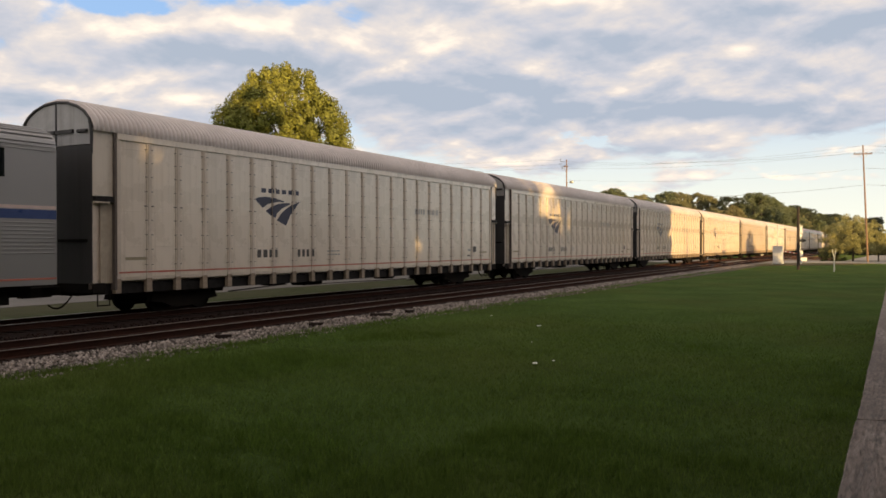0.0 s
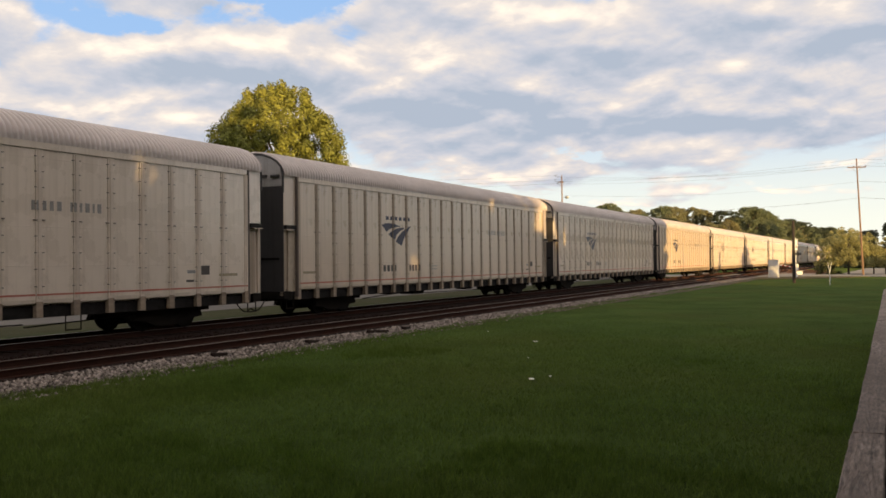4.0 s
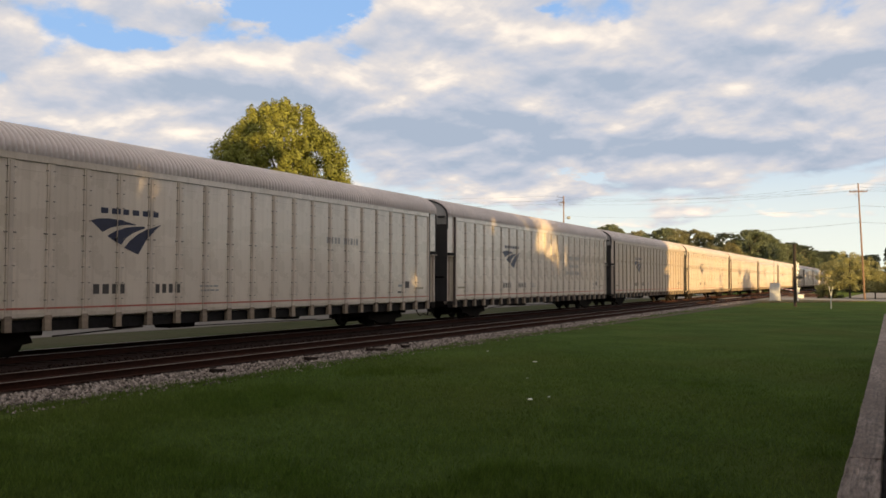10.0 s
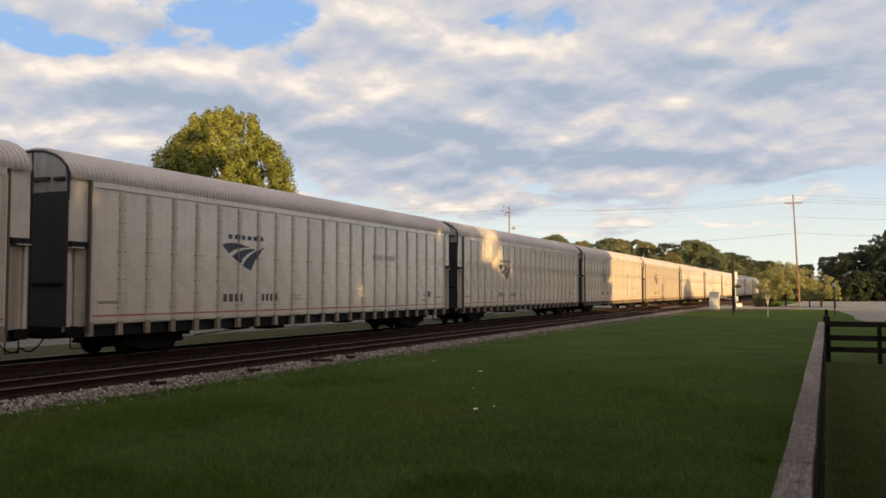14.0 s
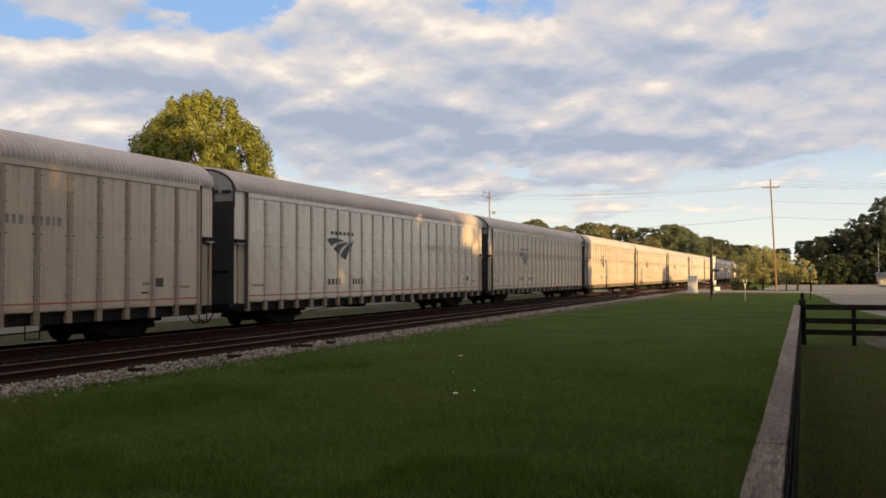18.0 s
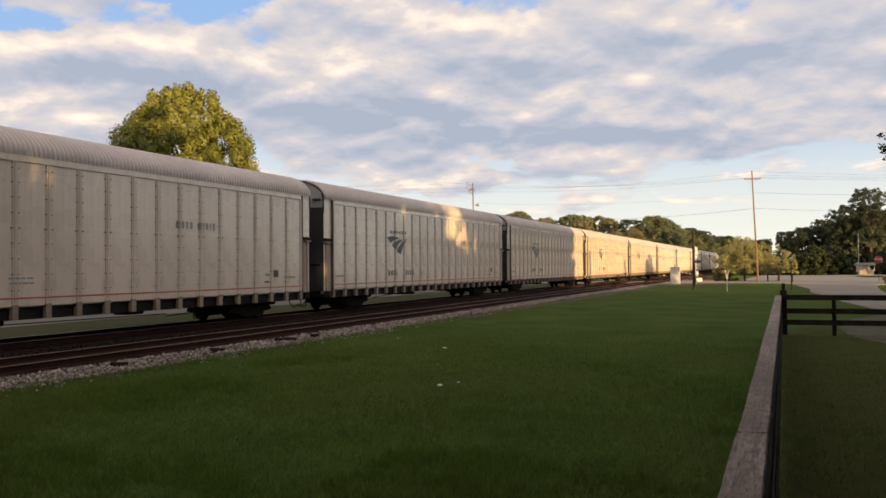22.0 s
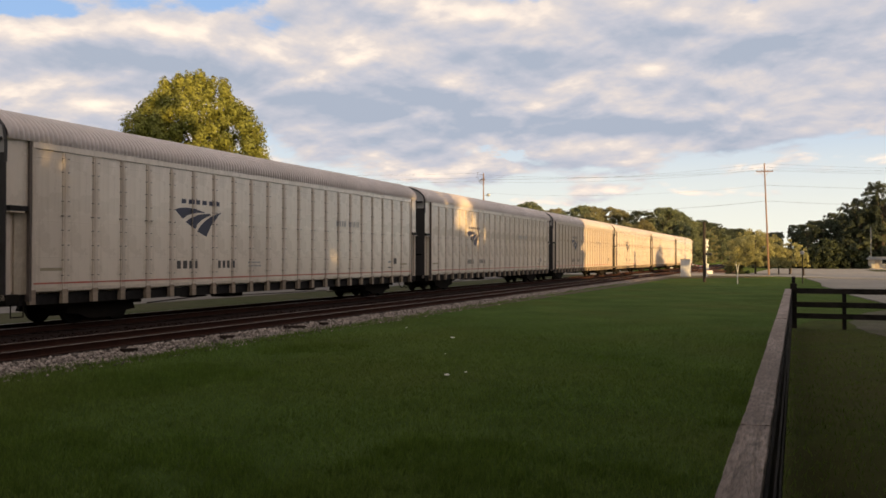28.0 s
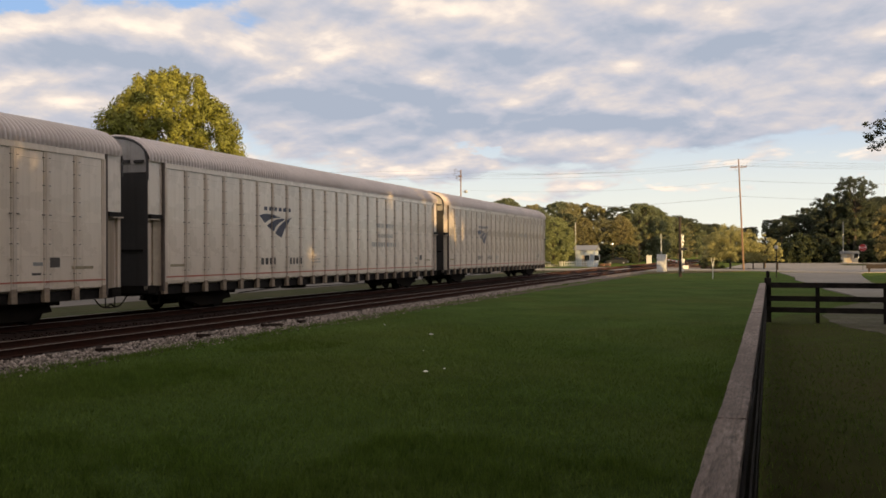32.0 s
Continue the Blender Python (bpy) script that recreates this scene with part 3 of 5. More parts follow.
def logo():
    """Three dark sweeping bands that narrow to the lower tip, as plain shapes."""
    y0, y1, zt = -6.85, -4.25, 3.84

    def pt(u, v):
        return (y0 + u * (y1 - y0), zt - v * 1.02)
    top = strip([pt(0.0, 0.10), pt(0.10, 0.03), pt(0.24, 0.0), pt(0.42, 0.03), pt(0.62, 0.12)],
                [pt(0.16, 0.40), pt(0.26, 0.27), pt(0.38, 0.19), pt(0.50, 0.15), pt(0.62, 0.145)])
    midb = strip([pt(0.22, 0.50), pt(0.34, 0.34), pt(0.48, 0.23), pt(0.62, 0.18), pt(0.74, 0.16)],
                 [pt(0.40, 0.74), pt(0.48, 0.54), pt(0.58, 0.38), pt(0.68, 0.28), pt(0.76, 0.22)])
    low = strip([pt(0.46, 0.82), pt(0.54, 0.60), pt(0.64, 0.42), pt(0.78, 0.24), pt(1.0, 0.08)],
                [pt(0.66, 1.0), pt(0.72, 0.78), pt(0.77, 0.58), pt(0.84, 0.38), pt(1.0, 0.085)])
    return [top, midb, low]


def corrugated_roof():
    """Arched sheet roof with ribs across the car."""
    prof = [(1.586, 5.36), (1.582, 5.44), (1.52, 5.585), (1.40, 5.755), (1.20, 5.935), (0.92, 6.10), (0.55, 6.225), (0.0, 6.29)]
    prof = prof + [(-x, z) for x, z in prof[-2::-1]]
    n = len(prof)
    pitch, y = 0.172, -13.66
    ys = []
    while y < 13.66:
        ys += [(y, 0.0), (y + 0.055, 0.0), (y + 0.067, 0.09), (y + 0.160, 0.09)]
        y += pitch
    ys = np.array([q for q in ys if q[0] <= 13.66])
    co = []
    for y, h in ys:
        for x, z in prof:
            k = min(1, max(0, (z - 5.38) / 0.12))
            co.append((x * (1 + h * k / 1.92), y, z + h * k * 0.8))
    m = len(ys)
    i, j = np.meshgrid(np.arange(n - 1), np.arange(m - 1))
    a = (j * n + i).ravel()
    me = fast_mesh("roof", np.array(co), np.stack([a, a + 1, a + n + 1, a + n], 1), M["roof_metal"])
    return me


def wheel_mesh(r=0.46):
    bm = bmesh.new()
    tube(bm, (-0.065, 0, 0), (0.065, 0, 0), r, seg=20)
    tube(bm, (-0.085, 0, 0), (-0.055, 0, 0), r + 0.03, seg=20)
    tube(bm, (0.060, 0, 0), (0.075, 0, 0), r * 0.55, r * 0.45, seg=14)
    tube(bm, (0.07, 0, 0), (0.16, 0, 0), 0.10, 0.09, seg=10)
    return mesh_of("wheel", bm, M["black_steel"])


WHEEL = wheel_mesh()
AXLE = mesh_of("axle", tubes(((-0.98, 0, 0), (0.98, 0, 0), 0.07)), M["black_steel"])


def truck(car, y):
    """A four-wheeled bogie: side frames, bolster, springs, wheels."""
    bm = bmesh.new()
    for s in (-1, 1):
        x = s * 0.98
        pr = [(-1.45, 0.36), (-1.3, 0.72), (-0.55, 0.86), (0.55, 0.86), (1.3, 0.72), (1.45, 0.36), (0.95, 0.30), (0.55, 0.14), (-0.55, 0.14), (-0.95, 0.30)]
        a = [bm.verts.new((x - 0.09, q, z)) for q, z in pr]
        b = [bm.verts.new((x + 0.09, q, z)) for q, z in pr]
        bm.faces.new(a)
        bm.faces.new(b[::-1])
        for i in range(len(pr)):
            bm.faces.new((a[i], b[i], b[(i + 1) % len(pr)], a[(i + 1) % len(pr)]))
    box(bm, -1.05, 1.05, -0.30, 0.30, 0.30, 0.85)
    box(bm, -1.12, 1.12, -1.7, -1.2, 0.55, 0.9)
    box(bm, -1.12, 1.12, 1.2, 1.7, 0.55, 0.9)
    t = part("truck_frame", bm, M["black_steel"], car, "black cast-steel bogie", at=(0, y, 0))
    for q in (-0.89, 0.89):
        for s in (-1, 1):
            part("wheel", WHEEL, None, t, at=Matrix.Translation((s * 0.76, q, 0.46)) @ (pose(0, 0, 0, 0, 0, 180) if s < 0 else Matrix()))
        part("axle", AXLE, None, t, at=(0, q, 0.46))


def autorack(paint, post_paint):
    car = empty("autorack_car", pose(TRACK_A, 0, RAIL_Z), "tall enclosed auto-carrier rail car, cream side panels, grey arched roof", "rail car", "auto-carrier cars of the train")
    # inner shell: closes the car behind the panels
    bm = boxes((-SIDE + 0.10, PANEL_X - 0.03, S0 - 0.1, -S0 + 0.1, 1.05, 5.30), (-1.40, 1.40, -13.6, 13.6, 1.0, 5.45))
    part("inner_shell", bm, post_paint, car)
    part("roof", corrugated_roof(), None, car, "grey corrugated arched roof")
    # top chord under the roof edge, both sides
    for s in (-1, 1):
        x0, x1 = sorted((s * (SIDE - 0.12), s * (SIDE + 0.012)))
        part("top_chord", boxes((x0, x1, S0 - 0.02, -S0 + 0.02, 5.17, 5.37), bevel=0.012), paint, car)
        x0, x1 = sorted((s * (SIDE - 0.12), s * (SIDE - 0.03)))
        part("side_sill", boxes((x0, x1, S0 - 0.02, -S0 + 0.02, 1.08, 1.18)), paint, car)
        x0, x1 = sorted((s * (SIDE - 0.28), s * (SIDE - 0.17)))
        part("deck_sill", boxes((x0, x1, -13.4, 13.4, 0.68, 1.10)), M["black_recess"], car, "dark steel deck sill")
    # panels
    # one sheet with three faint pressed seams across it
    pr = [(PANEL_X - 0.03, 1.17), (PANEL_X, 1.17)]
    for z in (2.06, 3.10, 4.93):
        pr += [(PANEL_X, z), (PANEL_X + 0.003, z + 0.003), (PANEL_X + 0.003, z + 0.019), (PANEL_X, z + 0.022)]
    pr += [(PANEL_X, 5.18), (PANEL_X - 0.03, 5.18)]
    bm = bmesh.new()
    sweep(bm, pr, POST_W / 2 - 0.01, BAY - POST_W / 2 + 0.01)
    panel = mesh_of("side_panel", bm, paint)
    for i in range(22):
        part("side_panel", panel, None, car, at=(0, S0 + i * BAY, 0))
    part("far_side_sheet", boxes((-SIDE + 0.02, -PANEL_X + 0.03, S0, -S0, 1.17, 5.18)), paint, car)
    # posts with a flared foot and bolt rows
    bm = boxes((PANEL_X - 0.02, SIDE, -POST_W / 2, POST_W / 2, 1.10, 5.19), bevel=0.008)
    box(bm, SIDE - 0.14, SIDE + 0.004, -POST_W / 2 + 0.005, POST_W / 2 - 0.005, 0.70, 1.12)
    # raised middle rib of the pressed post
    box(bm, SIDE - 0.004, SIDE + 0.018, -0.045, 0.045, 1.2, 5.15, bevel=0.006)
    post = mesh_of("side_post", bm, post_paint)
    # feet are worn and rust-stained
    post.materials.append(M["post_foot"])
    for p in post.polygons:
        if p.center.z < 1.13 and p.center.x > SIDE - 0.16:
            p.material_index = 1
    bm = bmesh.new()
    for z in (1.52, 1.98, 2.42, 2.86, 3.28, 3.72, 4.16, 4.58, 4.98):
        for s in (-1, 1):
            a, b = sorted((s * (POST_W / 2 - 0.03), s * (POST_W / 2 + (0.065 if z == 3.28 else 0.035))))
            box(bm, PANEL_X, SIDE + 0.010, a, b, z - 0.013, z + (0.020 if z == 3.28 else 0.011))
    bolts = mesh_of("bolt_strip", bm, M["rivet"])
    for i in range(23):
        y = S0 + i * BAY
        p = part("side_post", post, None, car, at=(0, y, 0))
        if 0 < i < 22:
            tagged(part("bolt_strip", bolts, None, p), kind="stuff")
        part("side_post", post, None, car, at=Matrix.Translation((0, y, 0)) @ pose(0, 0, 0, 0, 0, 180))
    # stripe and markings
    st = decal([[(S0, 1.275), (-S0, 1.275), (-S0, 1.325), (S0, 1.325)]])
    st.materials[0] = M["red_stripe"]
    part("red_stripe", st, None, car, "thin red stripe along the foot of the side")
    tagged(part("wordmark", decal(bars(-6.50, 3.98, (0.25, 0.28, 0.22, 0.25, 0.25, 0.24), 0.16, 0.13)), None, car, "dark navy letter bars above the emblem"), kind="stuff")
    part("emblem", decal(logo()), None, car, "dark navy sweeping emblem")
    mk = decal(letters(-6.75, 1.66, (0.26, 0.28, 0.20, 0.24), 0.28, 0.06)
               + letters(-4.45, 1.66, (0.20, 0.20, 0.20, 0.20), 0.28, 0.07))
    mk.materials[0] = M["grey_mark"]
    tagged(part("stencil_mark", mk, None, car, "dark stencilled marks"), kind="stuff")
    mk = decal(bars(-2.55, 1.84, (0.16, 0.2, 0.14, 0.22), 0.05, 0.04) + bars(-2.5, 1.70, (0.2, 0.14, 0.2, 0.16), 0.05, 0.04) + bars(10.0, 1.78, (0.35,), 0.10, 0.1))
    mk.materials[0] = M["faint_mark"]
    tagged(part("faint_mark", mk, None, car), kind="stuff")
    for name, y, z, w, h, mat in (("tan_plate", -12.55, 1.66, 0.80, 0.09, "tan_mark"), ("tan_plate", 11.45, 1.66, 0.9, 0.09, "tan_mark"),
                                  ("placard", 10.62, 1.72, 0.38, 0.30, "grey_mark"), ("stencil_bar", 9.95, 1.50, 0.34, 0.07, "grey_mark")):
        mk = decal(bars(y, z, (w,), h, 0.1))
        mk.materials[0] = M[mat]
        part(name, mk, None, car)
    # end bays: narrower, stepped in, with a latch ledge and a ladder recess
    for e in (-1, 1):
        y0, y1 = sorted((e * 12.83, e * 13.64))
        part("end_bay_panel", boxes((1.30, 1.50, y0, y1, 3.50, 5.42), bevel=0.01), paint, car)
        ya, yb = sorted((e * 12.93, e * 13.36))
        part("end_bay_lower_panel", boxes((1.30, 1.47, ya, yb, 1.0, 3.30), bevel=0.01), M["dusty_post"], car, "brown rust-stained lower panel")
        part("latch_ledge", boxes((1.40, 1.62, *sorted((e * 13.160, e * 13.630)), 3.31, 3.345)), M["post_paint"], car)
        part("latch_bracket", boxes((1.40, 1.60, *sorted((e * 13.010, e * 13.610)), 3.36, 3.50)), M["black_recess"], car)
        part("edge_seal", boxes((1.32, SIDE + 0.02, *sorted((e * 12.88, e * 12.95)), 0.8, 5.36)), M["seal"], car, "dark brown corner seal")
        part("corner_post", boxes((1.30, 1.48, *sorted((e * 13.510, e * 13.660)), 0.85, 3.32), bevel=0.01), post_paint, car)
        # end: arch plate above, dark doors below
        prof = [(1.5, 5.30), (1.42, 5.69), (1.2, 5.915), (0.9, 6.08), (0.5, 6.205), (0, 6.25)]
        prof = prof + [(-x, z) for x, z in prof[-2::-1]]
        bm = bmesh.new()
        a = [bm.verts.new((x, e * 13.610, z)) for x, z in [(1.5, 4.98)] + prof + [(-1.5, 4.98)]]
        b = [bm.verts.new((v.co.x, e * 13.670, v.co.z)) for v in a]
        bm.faces.new(a)
        bm.faces.new(b[::-1])
        for i in range(len(a)):
            bm.faces.new((a[i], a[(i + 1) % len(a)], b[(i + 1) % len(a)], b[i]))
        part("end_arch_plate", bm, M["end_grey"], car, "pale grey arched end plate")
        part("end_seam", boxes((-0.03, 0.03, *sorted((e * 13.660, e * 13.690)), 4.98, 6.23)), M["end_dark"], car, "dark upright seam in the end plate")
        part("hinge_bar", boxes((0.95, 1.36, *sorted((e * 13.660, e * 13.760)), 5.30, 5.40), bevel=0.02), M["end_dark"], car)
        bm = bmesh.new()
        r0 = [(1.50, 4.7)] + prof + [(-1.50, 4.7)]
        for (xa, za), (xb, zb) in zip(r0, r0[1:]):
            tube(bm, (xa, e * 13.680, za), (xb, e * 13.680, zb), 0.045, seg=6)
        part("end_arch_rim", bm, M["end_dark"], car, "dark rim round the roof end")
        for s in (-1, 1):
            x0, x1 = sorted((s * 0.01, s * 1.48))
            d = part("end_door", boxes((x0, x1, *sorted((e * 13.610, e * 13.665)), 1.0, 4.97), bevel=0.012), M["end_dark"], car, "dark end door leaf")
            part("door_bar", boxes((*sorted((s * 0.02, s * 0.75)), *sorted((e * 13.660, e * 13.740)), 5.32, 5.42)), M["end_dark"], d)
            part("door_bar", boxes((*sorted((s * 0.1, s * 1.3)), *sorted((e * 13.660, e * 13.710)), 2.2, 2.28)), M["black_steel"], d)
        # draft gear, coupler, steps, hose
        part("end_sill", boxes((-1.5, 1.5, *sorted((e * 13.210, e * 13.660)), 0.72, 1.02), bevel=0.02), M["black_steel"], car)
        part("coupler", boxes((-0.14, 0.14, *sorted((e * 13.510, e * 14.29)), 0.66, 0.92), bevel=0.03), M["black_steel"], car)
        part("stirrup_step", tubes(((1.42, e * 13.010, 0.80), (1.42, e * 13.010, 0.36), 0.02), ((1.42, e * 13.430, 0.80), (1.42, e * 13.430, 0.36), 0.02),
                                   ((1.42, e * 13.010, 0.37), (1.42, e * 13.430, 0.37), 0.02), seg=6), M["black_steel"], car)
        bm = bmesh.new()
        pts = [(0.45, e * (13.4 + 0.90 * k / 6), 0.80 - 0.50 * math.sin(math.pi * min(1, k / 6 * 0.72))) for k in range(7)]
        rings = [[bm.verts.new((x + 0.028 * math.cos(q), y, z + 0.028 * math.sin(q))) for q in np.arange(6) * 1.0472] for x, y, z in pts]
        for a, b in zip(rings, rings[1:]):
            for i in range(6):
                bm.faces.new((a[i], a[(i + 1) % 6], b[(i + 1) % 6], b[i]))
        part("air_hose", bm, M["black_steel"], car, "sagging black air hose")
    # underframe
    bm = boxes((-0.42, 0.42, -13.3, 13.3, 0.62, 1.06), (-1.30, 1.30, -6.6, -6.3, 0.78, 1.05), (-1.30, 1.30, 6.3, 6.6, 0.78, 1.05), (-1.30, 1.30, -0.15, 0.15, 0.78, 1.05))
    part("centre_sill", bm, M["black_steel"], car, "black steel centre sill")
    for name, d in (("air_reservoir", (0.35, 1.15, -3.4, -2.3, 0.52, 0.82)), ("brake_cylinder", (0.3, 0.9, -5.2, -4.3, 0.58, 0.85)), ("control_valve", (0.35, 1.0, 2.6, 3.5, 0.56, 0.82))):
        part(name, boxes(d, bevel=0.06), M["black_steel"], car)
    part("brake_rod", tubes(((1.0, -7.6, 0.50), (1.0, -4.4, 0.62), 0.02), ((1.0, 4.6, 0.42), (1.0, 8.2, 0.55), 0.02), ((0.95, -3.6, 0.55), (0.95, 4.6, 0.5), 0.016), seg=6), M["black_steel"], car)
    bm = tubes(((1.38, 5.6, 0.8), (1.38, 5.6, 0.28), 0.018), ((1.38, 6.1, 0.8), (1.38, 6.1, 0.28), 0.018), ((1.38, 5.6, 0.29), (1.38, 6.1, 0.29), 0.018), seg=6)
    part("side_step", bm, M["black_steel"], car)
    truck(car, -9.7)
    truck(car, 9.7)
    return car


def word_marks(car, kind):
    """Faded service lettering on the rear half of the side, as plain bars."""
    if kind == 0:
        mk = decal(letters(4.42, 3.55, (0.24, 0.18, 0.15, 0.18, -0.10, 0.22, 0.13, 0.18, 0.09, 0.17), 0.26, 0.07))
    else:
        mk = decal(letters(4.5, 3.55, (0.24, 0.18, 0.15, 0.18, -0.10, 0.22, 0.13, 0.18, 0.09, 0.17), 0.22, 0.07)
                   + letters(4.6, 3.0, (0.22, 0.15, 0.14, 0.15, 0.13, 0.15, 0.15, 0.10, 0.09, 0.15, 0.14), 0.20, 0.05)
                   + letters(3.95, 2.50, (0.12, 0.22, 0.2, 0.12, 0.12, 0.18, 0.18, 0.18, 0.18, 0.18, 0.12, 0.18, 0.18, 0.18), 0.24, 0.06))
    mk.materials[0] = M["mid_mark"]
    return mk


M["mid_mark"] = material("grey_stencil", (0.29, 0.265, 0.245), 0.55, grain=8, amount=0.25)


def coach():
    """Double-deck stainless passenger coach at the head of the carriers."""
    car = empty("passenger_coach", pose(TRACK_A, 0, RAIL_Z), "double-deck stainless-steel passenger coach with a blue band", "rail coach")
    hw = 1.55
    prof = [(hw, 1.05), (hw, 4.70), (1.50, 4.92), (1.36, 5.10), (1.0, 5.25), (0, 5.32)]
    prof = prof + [(-x, z) for x, z in prof[-2::-1]]
    bm = bmesh.new()
    sweep(bm, prof, -13.2, 13.2, 1)
    part("body_shell", bm, M["stainless"], car)
    bm = bmesh.new()
    for z in list(np.arange(1.9, 2.72, 0.10)) + [4.62, 4.72, 4.82]:
        tube(bm, (hw - 0.005, -13.15, z), (hw - 0.005, 13.15, z), 0.022, seg=6)
    part("side_flutes", bm, M["stainless"], car, "fluted stainless ribs")
    bm = bmesh.new()
    for x, z in ((1.46, 5.0), (1.36, 5.11), (1.2, 5.18), (1.02, 5.25), (0.8, 5.28)):
        tube(bm, (x, -13.15, z), (x, 13.15, z), 0.03, seg=6)
    part("roof_flutes", bm, M["stainless"], car)
    part("blue_band", boxes((hw - 0.02, hw + 0.006, -13.19, 13.19, 2.80, 3.04)), M["blue_stripe"], car)
    part("white_line", boxes((hw - 0.02, hw + 0.006, -13.19, 13.19, 3.06, 3.15)), M["pink_line"], car)
    part("red_line", boxes((hw - 0.02, hw + 0.006, -13.19, 13.19, 1.19, 1.24)), M["red_stripe"], car)
    win = mesh_of("upper_window", boxes((hw - 0.02, hw + 0.008, -0.6, 0.6, 3.85, 4.58), bevel=0.008), M["glass_dark"])
    for k in range(12):
        part("upper_window", win, None, car, at=(0, -10.9 + k * 2.0, 0))
    for k in range(8):
        part("lower_window", boxes((hw - 0.02, hw + 0.008, -7.8 + k * 2, -6.8 + k * 2, 1.4, 1.85)), M["glass_dark"], car)
    for e in (-1, 1):
        part("diaphragm", boxes((-0.75, 0.75, *sorted((e * 13.15, e * 13.75)), 2.6, 4.95), bevel=0.05), M["end_dark"], car, "black rubber diaphragm")
        part("end_wall", boxes((-1.5, 1.5, *sorted((e * 13.15, e * 13.24)), 1.05, 4.9)), M["end_dark"], car)
        part("coupler", boxes((-0.14, 0.14, *sorted((e * 13.2, e * 14.1)), 0.62, 0.9)), M["black_steel"], car)
        truck(car, e * 10.4)
    part("underframe", boxes((-1.3, 1.3, -8, 8, 0.35, 1.06), (-0.6, 0.6, -13.1, 13.1, 0.7, 1.06)), M["black_steel"], car)
    return car


LEAD = coach()
FIRST = autorack(M["white_paint"], M["post_paint"])
STAINED = autorack(M["dusty_paint"], M["dusty_post"])
tagged(STAINED, "tall enclosed auto-carrier rail car, dusty tan-stained side panels, grey arched roof", "rail car", "auto-carrier cars of the train")
MARK = [word_marks(FIRST, 0), word_marks(FIRST, 1)]
DUSTY = {6, 11, 16, 28}
CARS = [FIRST] + [STAINED if k == 4 else copy_thing(STAINED if k in DUSTY else FIRST, pose(TRACK_A, 0, RAIL_Z)) for k in range(1, 32)]
LONG_TEXT = {7, 8, 10, 11, 30}
for k, c in enumerate(CARS):
    tagged(part("faded_lettering", MARK[1 if k in LONG_TEXT else 0], None, c, "faded grey lettering"), kind="stuff")


KNOTS = (0, 1, 2, 5, 6, 7, 8, 9, 10, 11, 12, 13, 16, 17, 18, 19, 20, 21, 22, 23, 24, 25, 27.5, 28, 29, 30, 31, 32)
DRIFT = (0.10, 0.10, -0.10, -0.18, -0.25, -0.36, -0.28, -0.27, -0.15, -0.5, -0.4, -0.48, 0.33, 0.22, 0.42, 0.5, 0.52, 0.72, 0.6, 0.46, 0.24, 0.16, 0.1, -0.15, -0.2, -0.33, -0.4, -0.7)
FIRST_Y = 17.03 + 12.82     # first carrier's middle at the start


def travel(t):
    """Metres the train has gone at t seconds: steady pace with a slight surge."""
    return 26.32 * t + 0.0075 * t * t - float(np.interp(t, KNOTS, DRIFT))


def motions():
    for k, c in enumerate([LEAD] + CARS):
        y = FIRST_Y + (k - 1) * 2 * HALF + (0.55 if k == 0 else 0)
        walk(c, [(t, pose(TRACK_A, y - travel(t), RAIL_Z)) for t in KNOTS])


# ---- fence ----
FTOP, FCORNER = 1.31, 29.2


def fence_left(y):
    return -0.287 + 0.0017 * (y - 7)


def fence_right(y):
    return -0.107 + 0.0024 * (y - 7)


